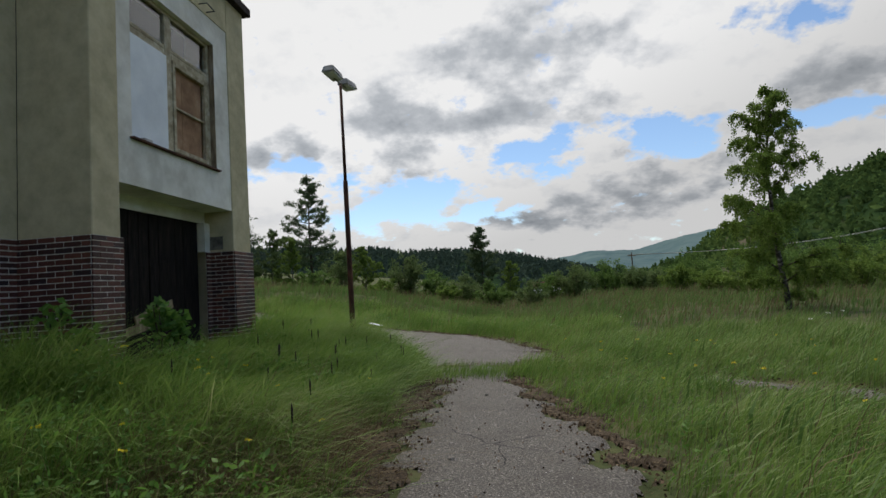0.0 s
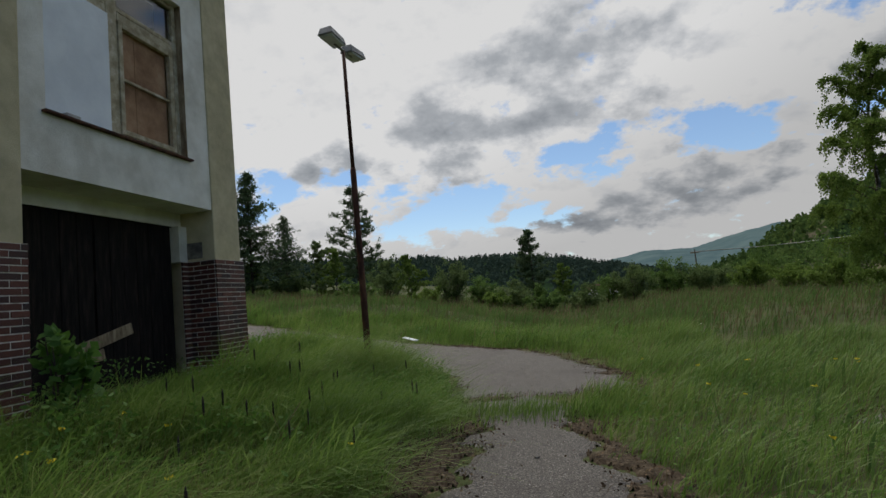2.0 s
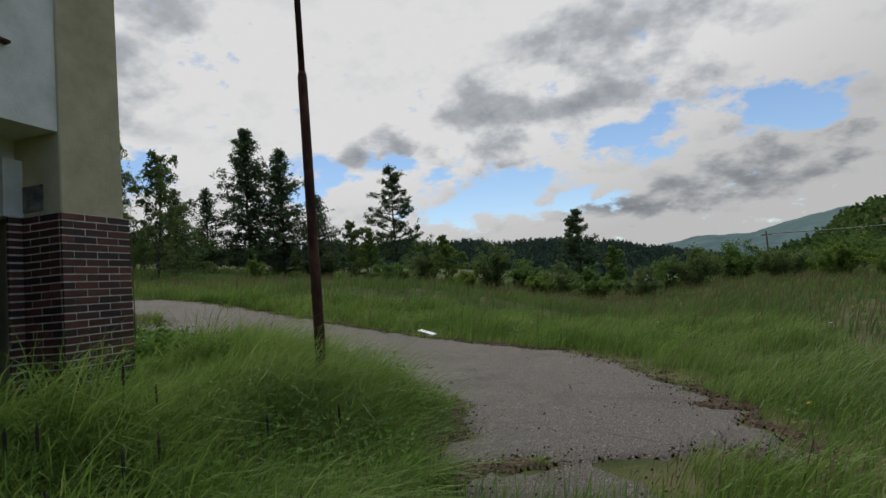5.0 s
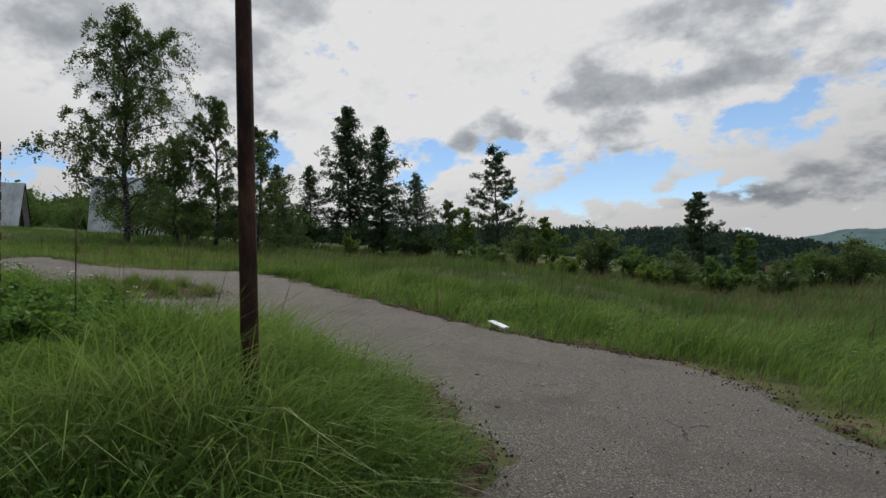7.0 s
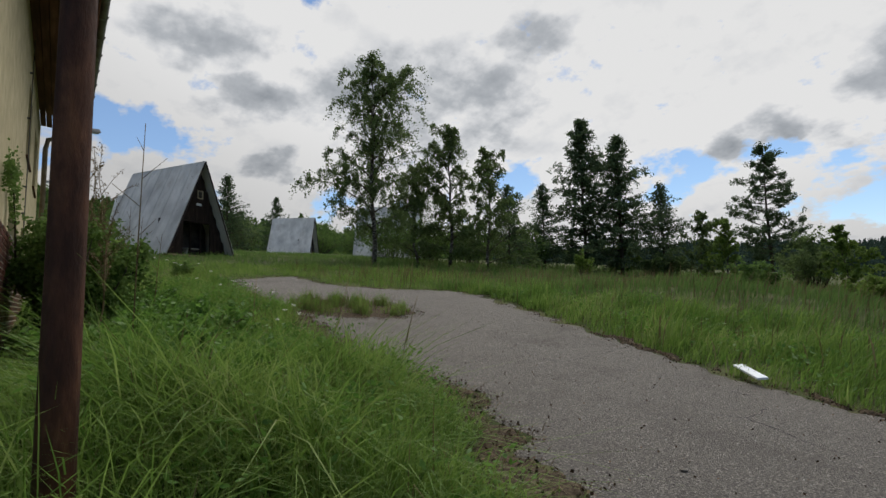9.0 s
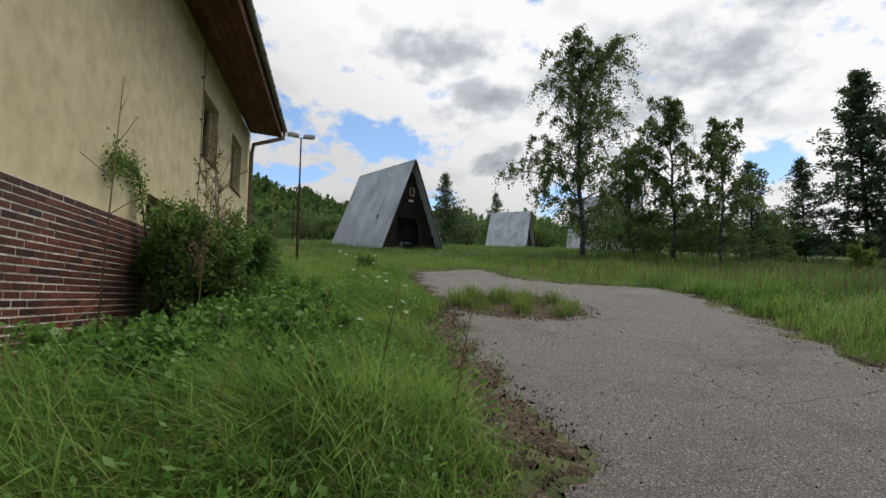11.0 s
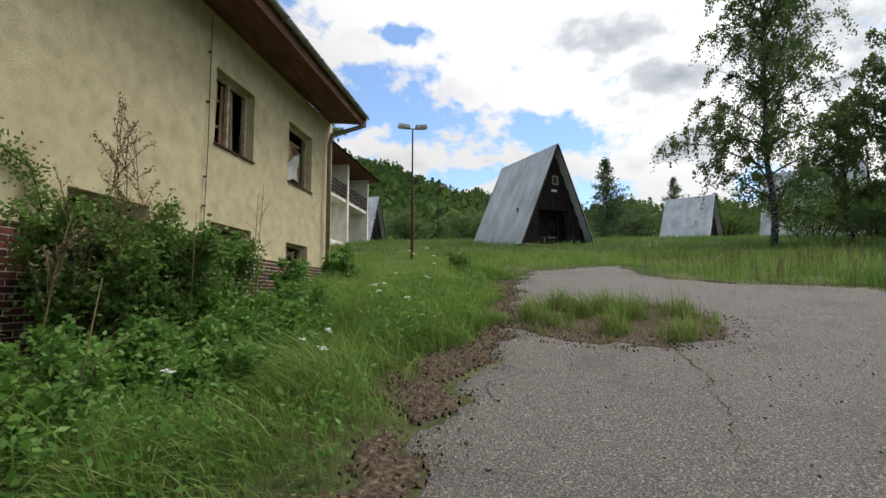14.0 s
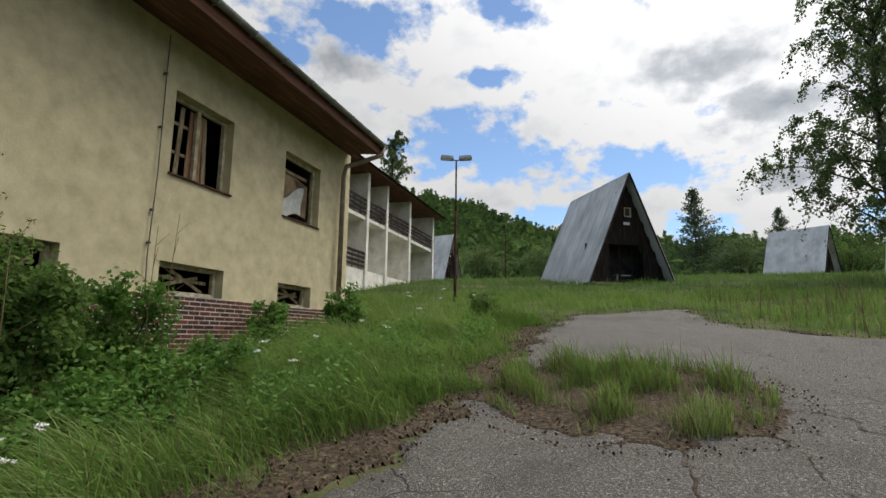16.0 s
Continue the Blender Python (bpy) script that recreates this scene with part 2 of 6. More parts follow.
M["forest_hill"] = material("hill_forest", [(0.2, (0.012, 0.028, 0.010)), (0.5, (0.030, 0.058, 0.018)), (0.85, (0.075, 0.12, 0.032))], 0.03, 12, 0.95, 1.0, 0.2, gloss=0.0)
M["forest_rock"] = material("forest_with_rock", [(0.2, (0.010, 0.022, 0.010)), (0.5, (0.022, 0.042, 0.016)), (0.8, (0.045, 0.07, 0.024))], 0.03, 12, 0.95, 1.0, 0.2, gloss=0.0, stain=((0.24, 0.19, 0.14), 0.012, 0.7))
M["forest_tree"] = material("forest_tree", [(0.0, (0.034, 0.066, 0.024)), (0.5, (0.072, 0.122, 0.038)), (1.0, (0.14, 0.20, 0.055))], 0.012, 6, 0.95, translucent=0.35, per="island", spread=0.6, gloss=0.0)
# tree greens shifted towards blue: valley haze put into the colour
M["hazy_valley_tree"] = material("hazy_valley_tree", [(0.0, (0.030, 0.050, 0.042)), (0.5, (0.050, 0.078, 0.060)), (1.0, (0.078, 0.110, 0.078))], 0.008, 6, 0.95, translucent=0.2, per="island", spread=0.6, gloss=0.0)
# the haze of distance is mixed into this blue-green base colour
M["hazy_ridge"] = material("hazy_ridge", [(0.2, (0.075, 0.12, 0.13)), (0.8, (0.11, 0.16, 0.16))], 0.01, 8, 0.95, gloss=0.0)
M["plaster"] = material("cream_plaster", [(0.15, (0.44, 0.385, 0.245)), (0.5, (0.525, 0.46, 0.295)), (0.85, (0.60, 0.53, 0.35))], 3.5, 12, 0.92, 0.55, 120, stain=((0.40, 0.335, 0.215), 0.9, 0.3), gloss=0.2)
M["white"] = material("white_plaster", [(0.2, (0.60, 0.58, 0.51)), (0.6, (0.75, 0.73, 0.66)), (0.9, (0.81, 0.80, 0.75))], 1.8, 8, 0.85, 0.3, 50, stain=((0.38, 0.33, 0.24), 0.8, 0.45), gloss=0.25)
M["render_grey"] = material("bare_cement", [(0.2, (0.10, 0.095, 0.085)), (0.8, (0.24, 0.22, 0.19))], 6, 8, 0.95, 0.8, 40, gloss=0.1)
BRICK_TONES = [(0.0, (0.020, 0.013, 0.017)), (0.3, (0.050, 0.017, 0.014)), (0.7, (0.105, 0.032, 0.022)), (1.0, (0.175, 0.060, 0.038))]
M["brick"] = material("brick", BRICK_TONES, 9, 6, 0.5, 0.35, 90, per="object", spread=0.25, gloss=0.35)
M["brick_far"] = material("brick_joined", BRICK_TONES, 9, 6, 0.5, 0.35, 90, per="island", spread=0.25, gloss=0.35)
M["mortar"] = material("mortar", [(0.2, (0.46, 0.42, 0.36)), (0.8, (0.72, 0.68, 0.60))], 12, 8, 0.95, 0.7, 70, gloss=0.1)
M["gate"] = material("tarred_wood", [(0.2, (0.005, 0.004, 0.004)), (0.6, (0.012, 0.009, 0.008)), (0.95, (0.034, 0.022, 0.018))], 5, 8, 0.75, 0.5, 30, stretch=(4, 4, 0.5), gloss=0.15)
M["old_wood"] = material("weathered_wood", [(0.2, (0.16, 0.115, 0.07)), (0.6, (0.30, 0.235, 0.15)), (0.9, (0.42, 0.34, 0.23))], 5, 9, 0.9, 0.5, 40, stretch=(3, 3, 0.7), gloss=0.2)
M["frame_paint"] = material("peeling_frame_paint", [(0.2, (0.30, 0.25, 0.16)), (0.6, (0.46, 0.40, 0.28)), (0.9, (0.60, 0.55, 0.43))], 7, 9, 0.8, 0.6, 60, stain=((0.20, 0.14, 0.08), 4, 0.6), gloss=0.25)
M["hardboard"] = material("brown_hardboard", [(0.2, (0.20, 0.11, 0.06)), (0.6, (0.32, 0.19, 0.11)), (0.9, (0.40, 0.26, 0.16))], 2.5, 8, 0.85, 0.3, 40, gloss=0.25)
M["sheet"] = material("white_sheet", [(0.2, (0.62, 0.66, 0.70)), (0.8, (0.74, 0.78, 0.81))], 1.5, 5, 0.5, 0.1, 20, gloss=0.4)
M["soffit"] = material("brown_soffit_board", [(0.2, (0.075, 0.030, 0.019)), (0.6, (0.135, 0.056, 0.034)), (0.9, (0.20, 0.095, 0.056))], 3, 8, 0.75, 0.3, 30, stretch=(0.4, 3, 3), gloss=0.3)
M["zinc"] = material("weathered_zinc", [(0.2, (0.17, 0.17, 0.165)), (0.6, (0.27, 0.27, 0.26)), (0.9, (0.36, 0.36, 0.34))], 3, 8, 0.5, 0.2, 20, metal=0.5)
M["pipe"] = material("brown_pipe", [(0.2, (0.16, 0.125, 0.09)), (0.8, (0.27, 0.23, 0.17))], 4, 8, 0.6, 0.2, 30, metal=0.2)
M["roof_sheet"] = material("grey_roof_sheet", [(0.15, (0.40, 0.40, 0.385)), (0.5, (0.54, 0.54, 0.51)), (0.85, (0.68, 0.675, 0.64))], 0.9, 10, 0.65, 0.2, 12, stretch=(1, 1, 0.4), metal=0.05, stain=((0.17, 0.14, 0.10), 0.8, 0.5))
M["dark_wood"] = material("dark_stained_wood", [(0.2, (0.012, 0.008, 0.007)), (0.6, (0.026, 0.017, 0.014)), (0.9, (0.05, 0.033, 0.026))], 3, 8, 0.8, 0.4, 30, stretch=(3, 3, 0.5), gloss=0.2)
# near-black colour that stands in for shade inside rooms, porches and openings
M["dark"] = material("painted_room_shade", [(0.2, (0.02, 0.02, 0.022)), (0.8, (0.06, 0.055, 0.05))], 2, 4, 0.95, gloss=0.1)
M["rust"] = material("rusty_steel", [(0.2, (0.035, 0.014, 0.010)), (0.55, (0.075, 0.030, 0.018)), (0.9, (0.15, 0.065, 0.034))], 9, 10, 0.8, 0.5, 50, stretch=(1, 1, 0.35), stain=((0.025, 0.012, 0.010), 3, 0.6), metal=0.1, gloss=0.3)
M["lamp_metal"] = material("lamp_housing", [(0.2, (0.16, 0.16, 0.16)), (0.8, (0.32, 0.32, 0.31))], 5, 8, 0.5, 0.1, 30, metal=0.3)
M["lens"] = material("lamp_cover", [(0.2, (0.5, 0.52, 0.55)), (0.8, (0.62, 0.64, 0.66))], 8, 4, 0.25)
M["concrete"] = material("concrete", [(0.2, (0.28, 0.27, 0.25)), (0.8, (0.46, 0.45, 0.42))], 5, 9, 0.9, 0.5, 50)
M["flower_white"] = material("white_flower", [(0.2, (0.72, 0.73, 0.66)), (0.8, (0.8, 0.8, 0.76))], 5, 2, 0.8, translucent=0.2)
M["flower_yellow"] = material("yellow_flower", [(0.2, (0.62, 0.48, 0.02)), (0.8, (0.75, 0.62, 0.04))], 5, 2, 0.8)
M["seed"] = material("dark_seed_head", [(0.2, (0.012, 0.010, 0.008)), (0.8, (0.04, 0.03, 0.022))], 9, 3, 0.9)
M["cable"] = material("cable", [(0.2, (0.05, 0.048, 0.045)), (0.8, (0.12, 0.115, 0.11))], 5, 2, 0.8)
M["cloth"] = material("grey_cloth", [(0.2, (0.50, 0.50, 0.48)), (0.8, (0.66, 0.66, 0.64))], 6, 6, 0.9, 0.4, 20)
M["paper"] = material("faded_board", [(0.2, (0.36, 0.24, 0.14)), (0.8, (0.52, 0.38, 0.25))], 3, 6, 0.9, 0.2, 20)


def glass_material():
    m = bpy.data.materials.new("window_glass")
    m.use_nodes = True
    b = m.node_tree.nodes["Principled BSDF"]
    b.inputs["Base Color"].default_value, b.inputs["Roughness"].default_value = (0.9, 0.94, 0.95, 1), 0.03
    b.inputs["Transmission Weight"].default_value = 1.0
    return m


M["glass"] = glass_material()


# ---- mesh helpers ----
def mesh_of(name, verts, faces, mat):
    me = bpy.data.meshes.new(name)
    me.from_pydata([tuple(v) for v in verts], [], faces)
    me.materials.append(mat)
    me.update()
    return me


def soup(name, verts, loops, sizes, mat, smooth=False):
    """A mesh out of numpy arrays: vertices (n, 3), corner indices and the corners of each face."""
    me = bpy.data.meshes.new(name)
    me.vertices.add(len(verts))
    me.vertices.foreach_set("co", np.ascontiguousarray(verts, dtype=np.float32).ravel())
    me.loops.add(len(loops))
    me.loops.foreach_set("vertex_index", np.ascontiguousarray(loops, dtype=np.int32))
    me.polygons.add(len(sizes))
    starts = np.concatenate(([0], np.cumsum(sizes)[:-1])).astype(np.int32)
    me.polygons.foreach_set("loop_start", starts)
    me.polygons.foreach_set("use_smooth", np.full(len(sizes), smooth, dtype=bool))
    me.materials.append(mat)
    me.update(calc_edges=True)
    me.validate()
    return me


def part(name, bm, mat, parent=None, label="", smooth=False):
    me = bpy.data.meshes.new(name)
    bm.normal_update()
    bm.to_mesh(me)
    bm.free()
    me.materials.append(mat)
    if smooth:
        for p in me.polygons:
            p.use_smooth = True
    ob = new(name, me)
    if parent is not None:
        ob.parent = parent
    if label:
        ob["label"] = label
    return ob


def child(name, me, parent, label=""):
    ob = new(name, me)
    ob.parent = parent
    if label:
        ob["label"] = label
    return ob


def box(bm, a, b, bevel=0.0):
    """A box from corner a to corner b, with bevelled edges."""
    lo, hi = [min(p, q) for p, q in zip(a, b)], [max(p, q) for p, q in zip(a, b)]
    m = Matrix.Translation([(p + q) / 2 for p, q in zip(lo, hi)]) @ Matrix.Diagonal([max(q - p, 1e-4) for p, q in zip(lo, hi)] + [1])
    made = bmesh.ops.create_cube(bm, size=1, matrix=m)["verts"]
    if bevel:
        edges = list({e for v in made for e in v.link_edges})
        bmesh.ops.bevel(bm, geom=edges, offset=bevel, segments=1, affect="EDGES")
    return bm


def boxed(name, a, b, mat, parent=None, bevel=0.006, label=""):
    return part(name, box(bmesh.new(), a, b, bevel), mat, parent, label)


def tube(points, radii, sides=8):
    """Vertices and faces of a tapered tube along points."""
    pts = [Vector(p) for p in points]
    vs, fs = [], []
    for i, p in enumerate(pts):
        d = (pts[min(i + 1, len(pts) - 1)] - pts[max(i - 1, 0)]).normalized()
        u = d.cross(Vector((0, 0, 1)) if abs(d.z) < 0.95 else Vector((1, 0, 0))).normalized()
        w = d.cross(u)
        for k in range(sides):
            a = 2 * math.pi * k / sides
            vs.append(p + (u * math.cos(a) + w * math.sin(a)) * radii[i])
    for i in range(len(pts) - 1):
        for k in range(sides):
            a, b = i * sides + k, i * sides + (k + 1) % sides
            fs.append((a, b, b + sides, a + sides))
    fs.append(tuple(range(sides))[::-1])
    fs.append(tuple(range((len(pts) - 1) * sides, len(pts) * sides)))
    return vs, fs


def tubes(name, lines, mat, parent=None, sides=8, label=""):
    vs, fs = [], []
    for pts, radii in lines:
        v, f = tube(pts, radii if isinstance(radii, (list, tuple)) else [radii] * len(pts), sides)
        fs += [tuple(i + len(vs) for i in q) for q in f]
        vs += v
    me = mesh_of(name, vs, fs, mat)
    for p in me.polygons:
        p.use_smooth = len(p.vertices) == 4
    ob = new(name, me)
    if parent is not None:
        ob.parent = parent
    if label:
        ob["label"] = label
    return ob


def thing(name, place=(0, 0, 0), turn=0, **tags):
    ob = new(name)
    ob.matrix_world = pose(*place, 0, 0, turn)
    return tagged(ob, **tags)


def leaf_mesh(name, centres, sizes, mat, rng, droop=0.3, narrow=0.5):
    """A mass of small four-cornered leaves, each bent along its midrib."""
    n = len(centres)
    a = rng.uniform(0, 2 * np.pi, n)
    t = rng.normal(-droop, 0.6, n)
    d = np.stack([np.cos(a) * np.cos(t), np.sin(a) * np.cos(t), np.sin(t)], -1)
    s = rng.normal(0, 1, (n, 3))
    s = np.cross(d, s)
    s /= np.linalg.norm(s, axis=1, keepdims=True) + 1e-9
    L = sizes[:, None]
    v = np.stack([centres - d * L * 0.5, centres + s * L * narrow * 0.5, centres + d * L * 0.5, centres - s * L * narrow * 0.5], 1).reshape(-1, 3)
    return soup(name, v, np.arange(n * 4), np.full(n, 4), mat)


# ---- ground ----
def sm(a, b, v):
    t = np.clip((v - a) / (b - a), 0, 1)
    return t * t * (3 - 2 * t)


def height(x, y):
    """The ground's height: a slope that rises towards -x, a bank under the house, a mound across the road, and a valley beyond."""
    x, y = np.asarray(x, dtype=float), np.asarray(y, dtype=float)
    u = -x - 3
    g = -0.35 + 0.145 * 4 * np.logaddexp(0, u / 4)
    g = g - 0.036 * np.clip(u - 40, 0, 400) - 0.06 * np.clip(u - 160, 0, 400)
    g = g - 0.025 * (np.clip(y, 0, 30) - 9) * np.exp(-((x - 1) / 5) ** 2)
    g = g + 0.45 * sm(-1.8, -4.6, x) * (1 - sm(11.0, 14.5, y)) * (1 - sm(-5.6, -9.0, x))
    g = g + 0.9 * np.exp(-((x + 9) / 7) ** 2 - ((y - 28) / 4.5) ** 2)
    g = g + 0.05 * np.sin(x * 0.9 + y * 0.35) * np.sin(y * 0.7 - x * 0.2) * sm(14, 24, np.hypot(x + 4, y - 12))
    return g - 0.03 * np.clip(np.hypot(x, y) - 70, 0, 250) * sm(-60, 10, x)


ROAD = [(-1.75, 10.3), (1.2, 11.3), (1.1, 12.2), (0.4, 15.4), (-1.0, 18.1), (-5.1, 19.1), (-9.8, 20.95), (-15.2, 22.95), (-17.2, 23.0), (-18.4, 20.7), (-20.0, 19.5),
        (-23.0, 19.3), (-21.6, 16.4), (-18.6, 15.8), (-13.5, 15.8), (-10.3, 15.2), (-7.7, 15.0), (-6.1, 15.05), (-4.6, 14.3), (-3.2, 13.6), (-2.15, 12.4)]
PATH_BED = [(-1.1, -8), (1.15, -8), (0.95, 3.8), (0.8, 5.4), (0.25, 8.2), (-0.1, 10.6), (-1.5, 10.6), (-1.12, 8.2), (-1.2, 5.0), (-0.95, 3.8)]
SIDE_PATCH = [(2.7, 9.0), (3.3, 9.3), (4.0, 8.6), (4.9, 7.7), (6.3, 6.2), (5.8, 5.6), (4.5, 7.0), (3.5, 8.0)]


def inside(poly, x, y):
    x, y = np.asarray(x, dtype=float), np.asarray(y, dtype=float)
    hit = np.zeros(x.shape, dtype=bool)
    for (ax, ay), (bx, by) in zip(poly, poly[1:] + poly[:1]):
        cross = (ay > y) != (by > y)
        hit ^= cross & (x < (bx - ax) * (y - ay) / ((by - ay) or 1e-9) + ax)
    return hit


def edge_distance(poly, x, y):
    """Distance to the outline of poly, negative inside."""
    x, y = np.asarray(x, dtype=float), np.asarray(y, dtype=float)
    d = np.full(x.shape, 1e9)
    for (ax, ay), (bx, by) in zip(poly, poly[1:] + poly[:1]):
        t = np.clip(((x - ax) * (bx - ax) + (y - ay) * (by - ay)) / ((bx - ax) ** 2 + (by - ay) ** 2), 0, 1)
        d = np.minimum(d, np.hypot(x - ax - t * (bx - ax), y - ay - t * (by - ay)))
    return np.where(inside(poly, x, y), -d, d)


def ragged(x, y):
    return 0.11 * np.sin(x * 5.1 + 1.3 * np.sin(y * 3.7)) + 0.09 * np.sin(y * 6.7 + 2 * np.sin(x * 2.9)) + 0.05 * np.sin(x * 17 + y * 13)


ISLAND = (-13.5, 17.25, 1.65, 1.45)


def island(x, y):
    c = np.hypot((x - ISLAND[0]) / ISLAND[2], (y - ISLAND[1]) / ISLAND[3])
    return c - 1


def paved(x, y):
    """Signed distance to the asphalt: below 0 on it."""
    d = np.minimum(edge_distance(ROAD, x, y), np.minimum(edge_distance(PATH_BED, x, y), edge_distance(SIDE_PATCH, x, y) + 0.1))
    return d + ragged(x, y)


def bare_verge(x, y):
    """Width of the bare littered strip beside the asphalt: broad on the house's side, slight elsewhere."""
    strip = 0.85 * ((x < -2.6) & (y < 15.9) & (y > 12.5)) + 1.15 * ((x < -0.4) & (y < 8.8))
    return strip * (0.7 + 0.5 * np.sin(x * 1.9 + y * 2.3))


def axis(lo, hi, step, far, grow=1.22):
    a = list(np.arange(lo, hi + step / 2, step))
    s, p = step, hi
    while p < far:
        s *= grow
        p += s
        a.append(p)
    s, p, low = step, lo, []
    while p > -far:
        s *= grow
        p -= s
        low.append(p)
    return np.array(low[::-1] + a)


gx, gy = axis(-40, 14, 0.4, 3200), axis(-8, 40, 0.4, 3200)
GX, GY = np.meshgrid(gx, gy)
GZ = height(GX, GY)
nx = len(gx)
idx = np.arange(GX.size).reshape(GX.shape)
quads = np.stack([idx[:-1, :-1], idx[:-1, 1:], idx[1:, 1:], idx[1:, :-1]], -1).reshape(-1, 4)
ground = new("ground", soup("ground", np.stack([GX, GY, GZ], -1).reshape(-1, 3), quads.ravel(), np.full(len(quads), 4), M["soil"], True))
tagged(ground, "uneven grassy ground sloping up past the house", "ground", kind="structure")


def sheet(name, mask, lift, mat, x0, x1, y0, y1, step):
    """A thin slab over the ground wherever mask holds, with a lip at its rim."""
    xs, ys = np.arange(x0, x1, step), np.arange(y0, y1, step)
    X, Y = np.meshgrid(xs, ys)
    keep = mask(X, Y)
    cells = keep[:-1, :-1] & keep[1:, 1:] & keep[:-1, 1:] & keep[1:, :-1]
    rim = keep & ~(np.pad(keep, 1)[:-2, 1:-1] & np.pad(keep, 1)[2:, 1:-1] & np.pad(keep, 1)[1:-1, :-2] & np.pad(keep, 1)[1:-1, 2:])
    Z = height(X, Y) + np.where(rim, -0.02, lift)
    ids = np.arange(X.size).reshape(X.shape)
    q = np.stack([ids[:-1, :-1], ids[:-1, 1:], ids[1:, 1:], ids[1:, :-1]], -1)[cells]
    used, inv = np.unique(q, return_inverse=True)
    return new(name, soup(name, np.stack([X, Y, Z], -1).reshape(-1, 3)[used], inv.ravel(), np.full(len(q), 4), mat, True))


road = tagged(sheet("road", lambda x, y: paved(x, y) < 0, 0.03, M["asphalt"], -25, 9, -8, 25, 0.1), "cracked grey asphalt lane with ragged overgrown edges", "road", kind="structure")
litter = tagged(sheet("leaf_litter", lambda x, y: (np.abs(paved(x, y) - 0.1 + 0.1 * np.sin(x * 23 + 5 * np.sin(y * 9)) * np.sin(y * 19)) < 0.13 + 0.12 * np.sin(x * 1.7 + y)) | (island(x, y) + 0.6 * ragged(x, y) < 0.08) | (paved(x, y) > -0.05) & (paved(x, y) < bare_verge(x, y) * (0.85 + 0.3 * np.sin(x * 11 + 3 * np.sin(y * 7)))),
                      0.036, M["litter"], -19, 3, 0.5, 21, 0.05),
                "band of dark soil and dead leaves on the asphalt edge", "soil", kind="stuff")


# ---- hills ----
HILLS = {}


def ridge(name, mat, bearings, elevations, near, crest, label, wobble=0.25, floor=-9):
    """A long wooded ridge: from its foot at near metres up to its crest, then down behind it."""
    a = np.arange(bearings[0], bearings[-1] + 0.01, 0.25)
    e = np.interp(a, bearings, elevations)
    e = e + wobble * (0.5 * np.sin(a * 1.3) + 0.3 * np.sin(a * 3.1 + 1) + 0.22 * np.sin(a * 9.7) + 0.16 * np.sin(a * 23.0 + 2))
    steps = np.linspace(0, 1, 15)
    rows = []
    for s in list(steps) + [1.25]:
        r = near + (crest - near) * s
        top = crest * np.tan(np.radians(e)) + 1.5
        z = floor + (top - floor) * (s ** 0.85 if s <= 1 else 0.8) + (6 * np.sin(a * 0.9 + s * 9) + 3 * np.sin(a * 2.3 - s * 14)) * (s * (1 - min(s, 1)) * 2.2)
        rr = r * (1 + 0.02 * np.sin(a * 0.8 + s * 3))
        rows.append(np.stack([rr * np.sin(np.radians(a)), rr * np.cos(np.radians(a)), z], -1))
    v = np.stack(rows)
    ids = np.arange(v.shape[0] * v.shape[1]).reshape(v.shape[:2])
    q = np.stack([ids[:-1, :-1], ids[:-1, 1:], ids[1:, 1:], ids[1:, :-1]], -1).reshape(-1, 4)
    HILLS[name] = v
    return tagged(new(name, soup(name, v.reshape(-1, 3), q.ravel(), np.full(len(q), 4), mat, True)), label, "hill", kind="structure")


ridge("hill_west", M["forest_hill"], [-200, -150, -118, -109, -102, -97.5, -90, -82, -76, -60, -48], [6, 11, 14.6, 14.5, 13.6, 11.7, 9.5, 8.3, 7.9, 6.3, 4.6], 120, 420, "green wooded hillside above the cabins", 0.2, 4)
ridge("hill_north", M["forest"], [-62, -45, -36, -28, -15, -10, -4, 1, 5, 9, 13], [5.1, 5.0, 4.9, 5.0, 4.1, 3.7, 3.4, 2.6, 1.7, 0.7, -0.2], 380, 900, "dark forested ridge across the valley", 0.12, -12)
ridge("hill_far", M["hazy_ridge"], [-6, 2, 6, 9, 11, 14, 18, 21, 26, 40], [1.0, 1.7, 2.2, 2.7, 2.5, 2.6, 3.4, 3.9, 3.4, 2.0], 1700, 2500, "distant mountain ridge, blue-green from painted haze", 0.08, -12)
ridge("hill_east", M["forest_rock"], [11, 15.8, 19, 22, 27.4, 31.6, 34.5, 42, 60, 90, 160], [-1.2, 0.0, 1.6, 3.4, 6.0, 7.6, 8.2, 9.2, 7.2, 5, 6], 260, 620, "steep dark forested hill with pale rock scars", 0.18, -12)


